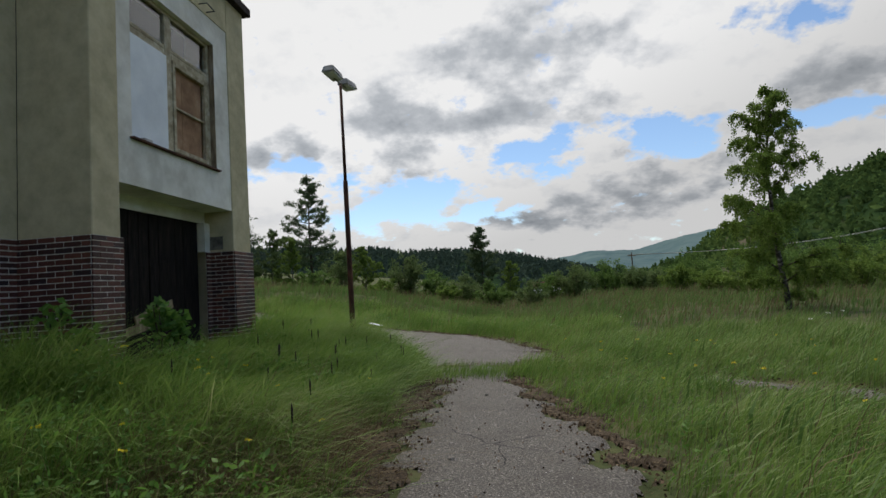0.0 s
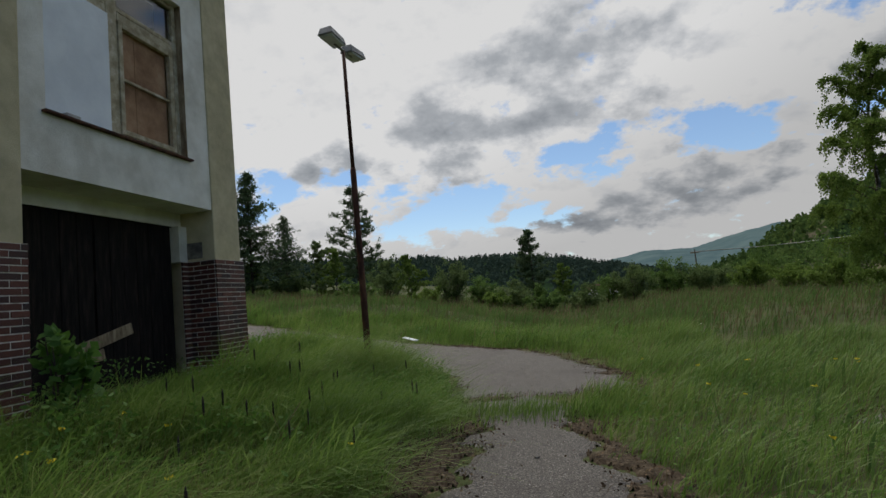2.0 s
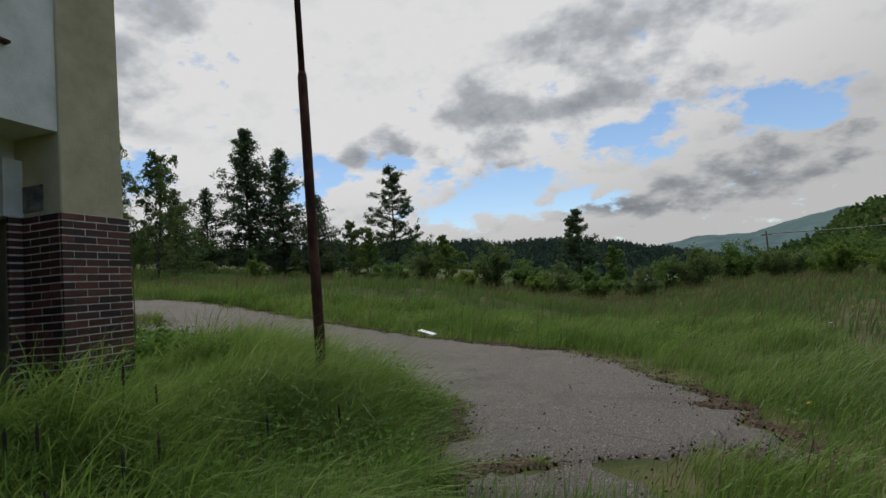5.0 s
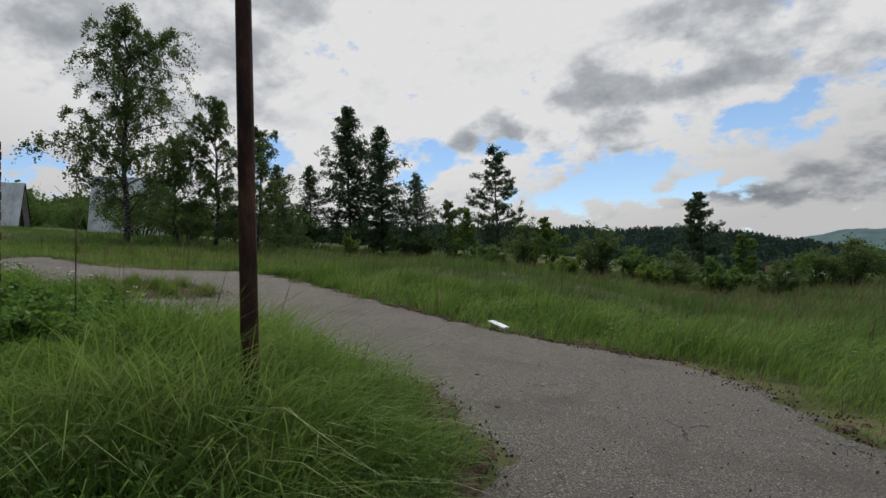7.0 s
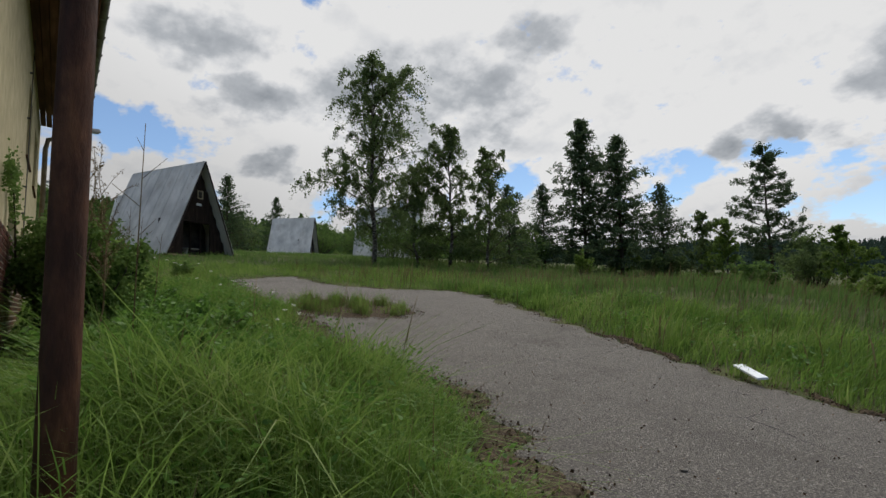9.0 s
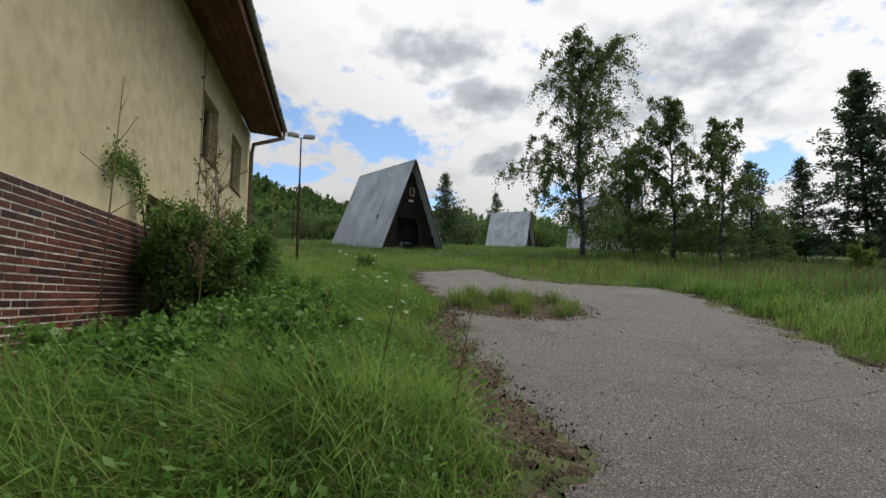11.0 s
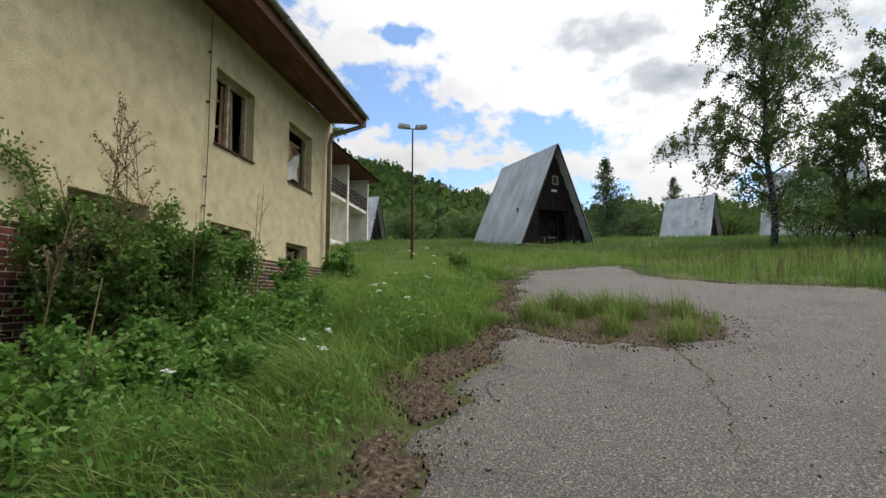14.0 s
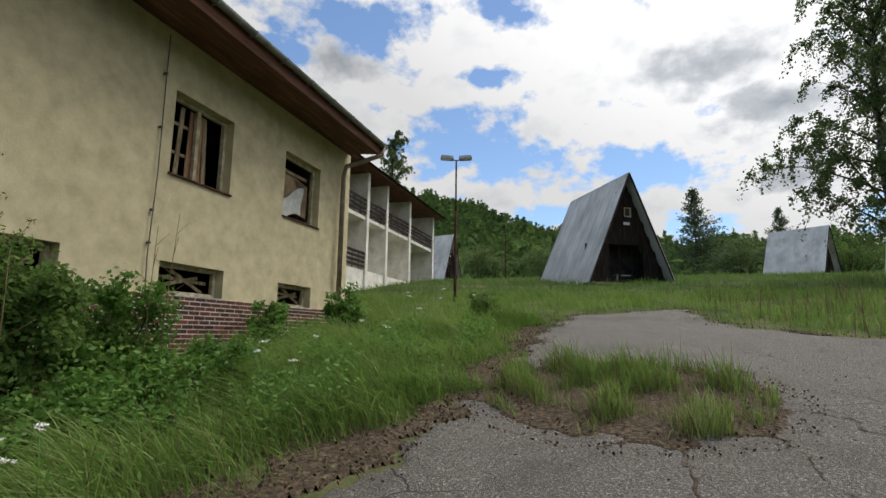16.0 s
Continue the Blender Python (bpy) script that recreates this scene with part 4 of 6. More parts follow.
# ---- lamp posts ----
def lamp_post(x, y, tall, heads, turn, label, base=None):
    z = float(height(x, y)) if base is None else base
    post = thing("street_lamp", (x, y, z - 0.05), turn, label=label, category="street lamp", group="street lamps")
    lower = tall * 0.62
    tubes("pole", [([(0, 0, 0), (0, 0, 0.9), (0, 0, lower), (0, 0, lower + 0.06)], [0.062, 0.058, 0.052, 0.04])], M["rust"], post, 12)
    tubes("upper_pole", [([(0, 0, lower + 0.05), (0, 0, tall)], [0.036, 0.032])], M["rust"], post, 10)
    tubes("arm", [([(-0.3 if heads > 1 else 0, 0, tall), (0.3 if heads > 1 else 0.05, 0, tall)], 0.025)], M["lamp_metal"], post, 8)
    for s in ((-1, 1) if heads > 1 else (1,)):
        bm = bmesh.new()
        prof = [(0.10, -0.13, 0.02), (0.62, -0.15, 0.05), (0.62, 0.15, 0.05), (0.10, 0.13, 0.02), (0.12, -0.10, 0.16), (0.58, -0.11, 0.19), (0.58, 0.11, 0.19), (0.12, 0.10, 0.16)]
        v = [bm.verts.new((s * p[0], p[1], tall + p[2])) for p in prof]
        for f in ((0, 1, 2, 3), (4, 5, 6, 7), (0, 1, 5, 4), (1, 2, 6, 5), (2, 3, 7, 6), (3, 0, 4, 7)):
            bm.faces.new([v[i] for i in f])
        bmesh.ops.recalc_face_normals(bm, faces=bm.faces)
        bmesh.ops.bevel(bm, geom=bm.edges[:], offset=0.012, segments=2, affect="EDGES")
        head = part("lamp_head", bm, M["lamp_metal"], post)
        bm = bmesh.new()
        v = [bm.verts.new((s * p[0], p[1], tall + p[2])) for p in ((0.16, -0.10, -0.005), (0.56, -0.12, 0.02), (0.56, 0.12, 0.02), (0.16, 0.10, -0.005), (0.13, -0.12, 0.03), (0.6, -0.135, 0.055), (0.6, 0.135, 0.055), (0.13, 0.12, 0.03))]
        for f in ((0, 1, 2, 3), (4, 5, 6, 7), (0, 1, 5, 4), (1, 2, 6, 5), (2, 3, 7, 6), (3, 0, 4, 7)):
            bm.faces.new([v[i] for i in f])
        bmesh.ops.recalc_face_normals(bm, faces=bm.faces)
        part("diffuser", bm, M["lens"], head, "pale plastic diffuser")
    return post


lamp_post(-3.3, 11.25, 5.9, 2, 82, "rusty street lamp with two box heads in the grass")
lamp_post(-26.6, 11.75, 5.6, 2, 105, "thin rusty street lamp with two flat heads")
lamp_post(-48.1, 9.93, 4.6, 1, 105, "slim dark street lamp with one small head")


# ---- A-frame cabins ----
def cabin(x, y, turn, wide, tall, deep, z, label, porch=True):
    """An A-frame hut; local +x is its front."""
    c = thing("cabin", (x, y, z), turn, label=label, category="cabin", group="A-frame cabins")
    half = wide / 2
    slope = math.hypot(half, tall)
    n = 7
    for s in (-1, 1):
        bm = bmesh.new()
        t = 0.07
        nrm = Vector((0, s * tall, half)).normalized()
        v = []
        for off in (0, t):
            for px in (0.12, -deep):
                for py, pz in ((s * half * 1.02, -0.05), (0, tall)):
                    v.append(bm.verts.new(Vector((px, py, pz)) + nrm * off))
        for f in ((0, 1, 3, 2), (4, 5, 7, 6), (0, 1, 5, 4), (2, 3, 7, 6), (0, 2, 6, 4), (1, 3, 7, 5)):
            bm.faces.new([v[i] for i in f])
        bmesh.ops.recalc_face_normals(bm, faces=bm.faces)
        roof = part("roof", bm, M["roof_sheet"], c, "weathered grey sheet-metal roof")
        for i in range(n + 1):
            px = 0.10 - (deep + 0.08) * i / n
            a = Vector((px, s * half * 1.02, -0.05)) + nrm * (t + 0.012)
            b = Vector((px, 0.0, tall)) + nrm * (t + 0.012)
            child("seam", mesh_of("seam", *tube([a, b], [0.03, 0.03], 5), M["roof_sheet"]), roof)
    # ridge cap and end walls
    child("ridge_cap", mesh_of("ridge_cap", *tube([(0.14, 0, tall + 0.05), (-deep - 0.02, 0, tall + 0.05)], [0.07, 0.07], 6), M["roof_sheet"]), c)
    k = 0.40
    for px, front in ((-0.5, True), (-deep + 0.1, False)):
        bm = bmesh.new()
        if front:
            dw, dh = half * 0.42, tall * 0.36
            outline = [(-half, 0), (-dw, 0), (-dw, dh), (dw, dh), (dw, 0), (half, 0), (0, tall)]
        else:
            outline = [(-half, 0), (half, 0), (0, tall)]
        bm.faces.new([bm.verts.new((px, py * 0.98, pz * 0.99)) for py, pz in outline])
        ext = bmesh.ops.extrude_face_region(bm, geom=bm.faces[:])
        bmesh.ops.translate(bm, verts=[q for q in ext["geom"] if isinstance(q, bmesh.types.BMVert)], vec=(-0.08, 0, 0))
        bmesh.ops.recalc_face_normals(bm, faces=bm.faces)
        part("gable", bm, M["dark_wood"], c, "dark stained boarded gable")
        if not front:
            continue
        for i in range(15):
            py = -half + wide * (i + 0.5) / 15
            top = tall * (1 - abs(py) / half) - 0.12
            low = dh if abs(py) < dw + 0.1 else 0.02
            if top > low + 0.1:
                boxed("board", (px + 0.002, py - wide / 30 + 0.008, low), (px + 0.02, py + wide / 30 - 0.008, top), M["dark_wood"], c, 0.004)
        for s in (-1, 1):
            for yy, zz, ww in ((s * half, 0.0, 0.06),):
                child("barge_board", mesh_of("barge_board", *tube([(0.15, yy * 1.01, zz - 0.03), (0.15, 0, tall + 0.03)], [ww, ww], 4), M["dark_wood"]), c)
        boxed("upper_window", (px + 0.022, -0.05, tall * 0.62), (px + 0.05, 0.4, tall * 0.71), M["frame_paint"], c, 0.01, "small white-framed window")
        # thin plate on the frame; its dark colour paints the opening's shade
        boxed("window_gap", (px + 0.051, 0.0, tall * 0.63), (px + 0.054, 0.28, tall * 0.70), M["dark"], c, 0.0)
        boxed("name_board", (px + 0.022, -0.12, tall * 0.545), (px + 0.04, 0.28, tall * 0.57), M["sheet"], c, 0.004, "small pale board")
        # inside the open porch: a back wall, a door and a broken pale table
        # the back wall's near-black colour holds the shade of the recess
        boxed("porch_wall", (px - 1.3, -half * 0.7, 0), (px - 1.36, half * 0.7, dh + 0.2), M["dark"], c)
        boxed("porch_floor", (-0.05, -half * 0.95, -0.08), (px - 1.3, half * 0.95, 0.02), M["old_wood"], c)
        boxed("post", (px - 0.2, -0.35, 0.02), (px - 0.28, -0.27, dh), M["dark_wood"], c)
        boxed("post", (px - 0.2, 0.45, 0.02), (px - 0.28, 0.53, dh), M["dark_wood"], c)
        boxed("bench", (px - 0.3, -0.5, 0.5), (px - 0.75, 0.5, 0.56), M["concrete"], c, 0.01, "pale bench board")
        boxed("bench_leg", (px - 0.35, -0.42, 0.02), (px - 0.7, -0.36, 0.5), M["concrete"], c)
    return c


cabin(-38.2, 18.7, 30, 5.2, 6.2, 6.9, 4.75, "A-frame cabin, grey sheet roof and dark open porch")
cabin(-75.6, 41.6, 52, 4.8, 5.4, 6.2, 9.05, "A-frame cabin with pale sheet roof beyond the meadow")
cabin(-76.5, -2.3, 76, 5.0, 6.4, 6.0, 8.9, "A-frame cabin with flaking grey roof behind the lodge")
cabin(-50.2, 43.6, 52, 5.2, 6.0, 7.0, 6.2, "A-frame cabin with pale roof half hidden by a birch")

cabin(-64.3, 21.8, 60, 5.0, 6.2, 6.8, 7.5, "A-frame cabin with pale roof behind the first one")

# ---- the lodge wing with balconies ----
lodge = thing("lodge", label="long pale two-storey lodge wing with balconies", category="building")
LY, LX0, LX1 = 4.0, -22.0, -48.2
LB, L1, L2 = 5.4, 8.55, 11.2
wall("rear_wall", (LX0, LY - 1.7), (-1, 0), (0, 1), LX0 - LX1, 1.6, L2, [], M["white"], lodge, 0.25)
wall("side_wall", (LX1, LY - 0.2), (0, -1), (-1, 0), 7, 3.6, L2, [], M["white"], lodge, 0.25)
wall("side_wall", (LX0, LY - 0.2), (0, -1), (1, 0), 7, 1.6, L2, [], M["white"], lodge, 0.25)
boxed("balcony_slab", (LX0, LY, L1 - 0.22), (LX1, LY - 1.7, L1), M["white"], lodge, 0.01)
boxed("lower_slab", (LX0, LY, 2.2), (LX1, LY - 1.7, LB), M["white"], lodge, 0.01)
boxed("eaves_soffit", (LX0, LY + 0.7, L2), (LX1 - 0.5, LY - 1.7, L2 + 0.08), M["soffit"], lodge, 0.01)
bm = bmesh.new()
bv = [bm.verts.new(v) for v in [(x, y, z) for x in (LX0 + 0.3, LX1 - 0.6) for y, z in ((LY + 0.9, L2 + 0.09), (LY - 4.0, L2 + 1.6), (LY - 9, L2 + 0.09))]]
for f in ((0, 1, 4, 3), (1, 2, 5, 4), (2, 0, 3, 5), (0, 1, 2), (3, 4, 5)):
    bm.faces.new([bv[i] for i in f])
bmesh.ops.recalc_face_normals(bm, faces=bm.faces)
part("roof", bm, M["dark_wood"], lodge, "dark low-pitched roof")
posts = [-25.2, -28.6, -32.0, -35.1, -38.0, -42.2, -47.6]
for i, x in enumerate(posts):
    boxed("fin_wall", (x - 0.12, LY - 0.05, 2.2), (x + 0.12, LY - 1.7, L2), M["white"], lodge, 0.01)
    boxed("post", (x - 0.16, LY - 0.045, 2.2), (x + 0.16, LY + 0.12, L2), M["white"], lodge, 0.01)
    x1 = posts[i + 1] if i + 1 < len(posts) else LX1
    for base in (LB, L1):
        if base == LB and x < -34:
            continue
        rail = thing("balcony_railing", label="dark slatted wooden balcony railing", category="railing", group="balcony railings")
        for z in (0.25, 0.5, 0.75, 1.0):
            boxed("slat", (x - 0.17, LY + 0.02, base + z - 0.13), (x1 + 0.17, LY + 0.07, base + z + 0.03), M["dark_wood"], rail, 0.006)
        for f in (0.25, 0.5, 0.75):
            xx = x + (x1 - x) * f
            boxed("upright", (xx - 0.03, LY - 0.06, base), (xx + 0.03, LY - 0.021, base + 1.02), M["dark_wood"], rail, 0.006)
        boxed("balcony_door", (x + (x1 - x) * 0.3, LY - 1.695, base), (x + (x1 - x) * 0.62, LY - 1.66, base + 2.0), M["dark_wood"], lodge, 0.006)


# ---- plants ----
def limb_line(start, direction, length, rise, sag, rng, steps=5):
    pts, p = [Vector(start)], Vector(start)
    for i in range(steps):
        f = (i + 1) / steps
        d = Vector((direction[0], direction[1], rise - sag * f * f)).normalized()
        p = p + d * (length / steps) + Vector(rng.normal(0, 0.02 * length, 3))
        pts.append(p.copy())
    return pts


def along(pts, u):
    """Places at the fractions u of a line of points."""
    P = np.array([tuple(q) for q in pts])
    k = u * (len(P) - 1)
    j = np.minimum(k.astype(int), len(P) - 2)
    return P[j] * (1 - (k - j))[:, None] + P[j + 1] * (k - j)[:, None]


def shoots(pts, count, reach, leaves, rng, first=0.2, up=0.3, weep=1.0, jitter=0.03):
    """Thin shoots off a limb: their lines, and the places of the leaves along each."""
    base = along(pts, first + (1 - first) * rng.uniform(0, 1, count) ** 0.8)
    d = np.array(tuple((pts[-1] - pts[0]).normalized()))
    way = rng.normal(0, 1, (count, 3)) * np.array([1, 1, 0.35]) + d * 0.7
    way /= np.linalg.norm(way, axis=1, keepdims=True) + 1e-9
    size = reach * rng.uniform(0.45, 1.25, count)

    def at(i, v):
        q = base[i] + way[i] * (size[i] * v * (1 - 0.35 * v))[:, None]
        q[:, 2] += size[i] * (up * v - weep * v * v)
        return q
    ids = np.arange(count)
    rows = [base, at(ids, np.full(count, 0.5)), at(ids, np.full(count, 1.0))]
    i = rng.integers(0, count, leaves)
    c = at(i, rng.uniform(0.08, 1.0, leaves)) + rng.normal(0, jitter, (leaves, 3))
    return [[Vector(r[k]) for r in rows] for k in range(count)], c


def birch(x, y, tall, spread, leaves, seed, mat, label, low=0.14, base=None, size=0.15, weep=0.9, name="birch_tree"):
    """A birch: a bowed trunk, rising limbs, and leafy shoots that hang from them."""
    rng = np.random.default_rng(seed)
    z = float(height(x, y)) if base is None else base
    tree = thing(name, (x, y, z - 0.1), 0, label=label, category="tree")
    r = tall * 0.0125
    trunk, p = [Vector((0, 0, 0))], Vector((0, 0, 0))
    for i in range(1, 11):
        p = p + Vector((rng.normal(0, 0.010 * tall), rng.normal(0, 0.010 * tall), tall * 0.098))
        trunk.append(p.copy())
    tubes("trunk", [(trunk, [r * (1 - 0.93 * i / 10) + 0.008 for i in range(11)])], M["birch_bark"], tree, 8)
    n = int(20 + tall * 1.6)
    side = rng.uniform(0, 2 * math.pi)
    limbs, cs, lens = [], [], []
    for i in range(n):
        g = (i + rng.uniform(0, 0.9)) / n
        f = low + (0.985 - low) * g
        s = Vector(along(trunk, np.array([f]))[0])
        ang = i * 2.4 + rng.normal(0, 0.4)
        shape = max(0.14, (1 - g) ** 0.55 * min(1.0, 0.75 + 1.2 * g))
        length = spread * shape * rng.uniform(0.55, 1.25) * (1 + 0.22 * math.cos(ang - side))
        limbs.append(limb_line(s, (math.cos(ang), math.sin(ang)), length * 1.15, 0.45 + 1.2 * g + rng.uniform(-0.2, 0.3), weep * 0.9, rng))
        lens.append(length)
    share = np.array(lens) + 0.25 * spread
    share /= share.sum()
    lines = [(q, [max(0.007, r * 0.30 * (1 - j / 5.5)) for j in range(6)]) for q in limbs]
    for q, length, w in zip(limbs, lens, share):
        k = int(7 + 11 * length / max(spread, 0.1))
        tw, c = shoots(q, k, 0.16 * spread + 0.22 * length, max(20, int(leaves * w)), rng, 0.12, 0.35, weep * 1.25, 0.016 * spread + 0.02)
        cs.append(c)
        lines += [(t3, [0.009, 0.006, 0.004]) for t3 in tw]
    tagged(tubes("branchwork", lines, M["bark"], tree, 4), kind="stuff")
    c = np.concatenate(cs)
    c[:, 2] = np.maximum(c[:, 2], tall * 0.05)
    child("crown", leaf_mesh("crown", c, rng.uniform(0.7, 1.3, len(c)) * size, mat, rng, 0.6, 0.62), tree)
    return tree


def conifer(x, y, tall, spread, seed, label, kind="spruce", base=None, bare=0.08, needles=7000):
    """Whorls of limbs up a straight trunk; the pine carries tufts at the ends of uneven limbs, the spruce sprays all along."""
    rng = np.random.default_rng(seed)
    z = float(height(x, y)) if base is None else base
    tree = thing(kind + "_tree", (x, y, z - 0.1), 0, label=label, category="tree")
    r = tall * 0.013
    pine = kind == "pine"
    tubes("trunk", [([(0, 0, 0), (rng.normal(0, .05), rng.normal(0, .05), tall * 0.5), (0, 0, tall * 0.99)], [r, r * 0.6, 0.015])], M["bark"], tree, 7)
    limbs, lens = [], []
    f = bare
    while f < 0.985:
        tier = rng.uniform(0.62, 1.12) if pine else rng.uniform(0.74, 1.10)
        for k in range(int(rng.integers(4, 7)) if pine else int(rng.integers(5, 9))):
            shape = (1 - f) ** 0.66 * min(1.0, 0.6 + (f - bare) * 1.8) + 0.04 if pine else (1 - f) ** 0.9 * 1.15 + 0.05
            reach = spread * shape * tier * rng.uniform(0.45, 1.15)
            ang = rng.uniform(0, 2 * math.pi)
            limbs.append(limb_line((0, 0, tall * f), (math.cos(ang), math.sin(ang)), reach, 0.15 if pine else 0.10 + 0.5 * f, -0.35 if pine else 0.35 - 0.4 * f, rng, 4))
            lens.append(reach)
        f += (0.060 if pine else 0.034) * rng.uniform(0.7, 1.3) * (1.15 - 0.55 * f)
    share = np.array(lens) + 0.12 * spread
    share /= share.sum()
    lines, cs = [], []
    for q, reach, w in zip(limbs, lens, share):
        lines.append((q, [max(0.008, r * 0.25 * (1 - j / 4.6)) for j in range(5)]))
        tw, c = shoots(q, int(5 + 5 * reach / spread), 0.10 * spread + 0.22 * reach, max(14, int(needles * w)), rng, 0.38 if pine else 0.08, 0.35 if pine else 0.1, 0.1 if pine else 0.45, 0.02 * spread + 0.02)
        cs.append(c)
    tagged(tubes("branchwork", lines, M["bark"], tree, 4), kind="stuff")
    c = np.concatenate(cs)
    child("crown", leaf_mesh("crown", c, rng.uniform(0.6, 1.4, len(c)) * (0.12 + 0.012 * tall), M["needle"], rng, -0.1, 0.40), tree)
    return tree


def bush(x, y, wide, tall, leaves, seed, mat, label, size=0.11, name="bush", category="shrub", base=None):
    """Stems that fan out of one foot, each with leafy shoots."""
    rng = np.random.default_rng(seed)
    z = float(height(x, y)) if base is None else base
    b = thing(name, (x, y, z - 0.03), 0, label=label, category=category)
    stems, cs = [], []
    n = max(6, int(5 + wide * 3))
    for i in range(n):
        ang, rad = i * 2.4 + rng.normal(0, 0.4), rng.uniform(0.02, 1) ** 0.6 * wide * 0.42
        top = Vector((math.cos(ang) * rad, math.sin(ang) * rad, tall * rng.uniform(0.55, 1.0) * (1 - 0.45 * (rad / (wide * 0.42)) ** 2)))
        foot = Vector((top.x * 0.3, top.y * 0.3, 0))
        line = [foot, foot.lerp(top, 0.5) + Vector((0, 0, 0.08 * tall)), top]
        stems.append((line, [0.008 + 0.006 * tall, 0.008 + 0.003 * tall, 0.006]))
        tw, c = shoots(line, 9, 0.10 * wide + 0.14 * tall, int(leaves / n), rng, 0.1, 0.5, 0.55, 0.012 * (wide + tall) + 0.02)
        stems += [(t3, [0.006, 0.005, 0.003]) for t3 in tw[:5]]
        cs.append(c)
    tagged(tubes("branchwork", stems, M["bark"], b, 4), kind="stuff")
    c = np.concatenate(cs)
    c[:, 2] = np.abs(c[:, 2])
    child("foliage", leaf_mesh("foliage", c, rng.uniform(0.6, 1.4, len(c)) * size, mat, rng, 0.1, 0.6), b)
    return b


birch(11.5, 23.3, 9.3, 2.55, 52000, 47, M["bright_leaf"], "young birch in full leaf standing alone in the meadow", 0.06, size=0.085, weep=0.85)
birch(-34.7, 29.4, 15.2, 5.6, 36000, 19, M["birch_leaf"], "tall weeping birch with airy crown beside the cabins", 0.13, size=0.15)
birch(-33.8, 35.5, 11.4, 3.8, 20000, 12, M["birch_leaf"], "birch with dense hanging crown", 0.06, size=0.16)
birch(-30.4, 36.5, 9.0, 3.2, 12000, 13, M["birch_leaf"], "smaller birch with hanging crown", 0.06, size=0.16)
birch(-36.0, 34.0, 8.0, 3.6, 11000, 14, M["birch_leaf"], "low birch under the taller ones", 0.04, size=0.16)
conifer(-33.6, 41.5, 7.2, 3.0, 21, "dark young spruce behind the birches", needles=6000)
conifer(-34.6, 52.6, 15.2, 5.0, 22, "tall dark spruce with ragged outline", needles=18000)
conifer(-31.6, 54.0, 13.4, 4.8, 23, "dark spruce in a close group", needles=16000)
conifer(-29.2, 57.0, 9.0, 3.4, 24, "short spruce at the end of the group", needles=8000)
conifer(-37.6, 50.0, 8.6, 3.3, 25, "short dark spruce in a group", needles=8000)
conifer(-31.0, 84.0, 16.2, 6.2, 26, "open-crowned pine standing above the scrub", "pine", 4.6, 0.08, 17000)
conifer(-2.6, 66.0, 8.4, 3.2, 27, "dense dark young pine above the scrub", "pine", 0.2, 0.02, 14000)
conifer(-60.0, 25.5, 8.8, 3.4, 28, "dark conifer beside a grey cabin", base=6.9, needles=8000)
conifer(-97.0, 43.0, 11.5, 4.0, 29, "dark conifer behind a far cabin", base=10.2, needles=8000)
birch(-52.5, -2.5, 15.0, 3.2, 11000, 30, M["birch_leaf"], "birch crown rising behind the lodge roof", 0.2, base=6.0, size=0.2)


# ---- scrub, placed by bearing and distance from the lane's start ----
def scrub(items, ox=0.0, oy=0.0):
    for k, (bear, dist, wide, tall, n, mat, label) in enumerate(items):
        x, y = ox + dist * math.sin(radians(bear)), oy + dist * math.cos(radians(bear))
        if "young" in label:
            birch(x, y, tall * 1.1, wide * 0.5, int(n * 2.2), 100 + k, M[mat], label, 0.06, size=0.0024 * dist + 0.04, weep=0.6, name="young_tree")
        else:
            bush(x, y, wide * 1.15, tall * 1.15, int(n * 2.4), 100 + k + int(abs(bear) * 7), M[mat], label, 0.0024 * dist + 0.05, category="shrub")


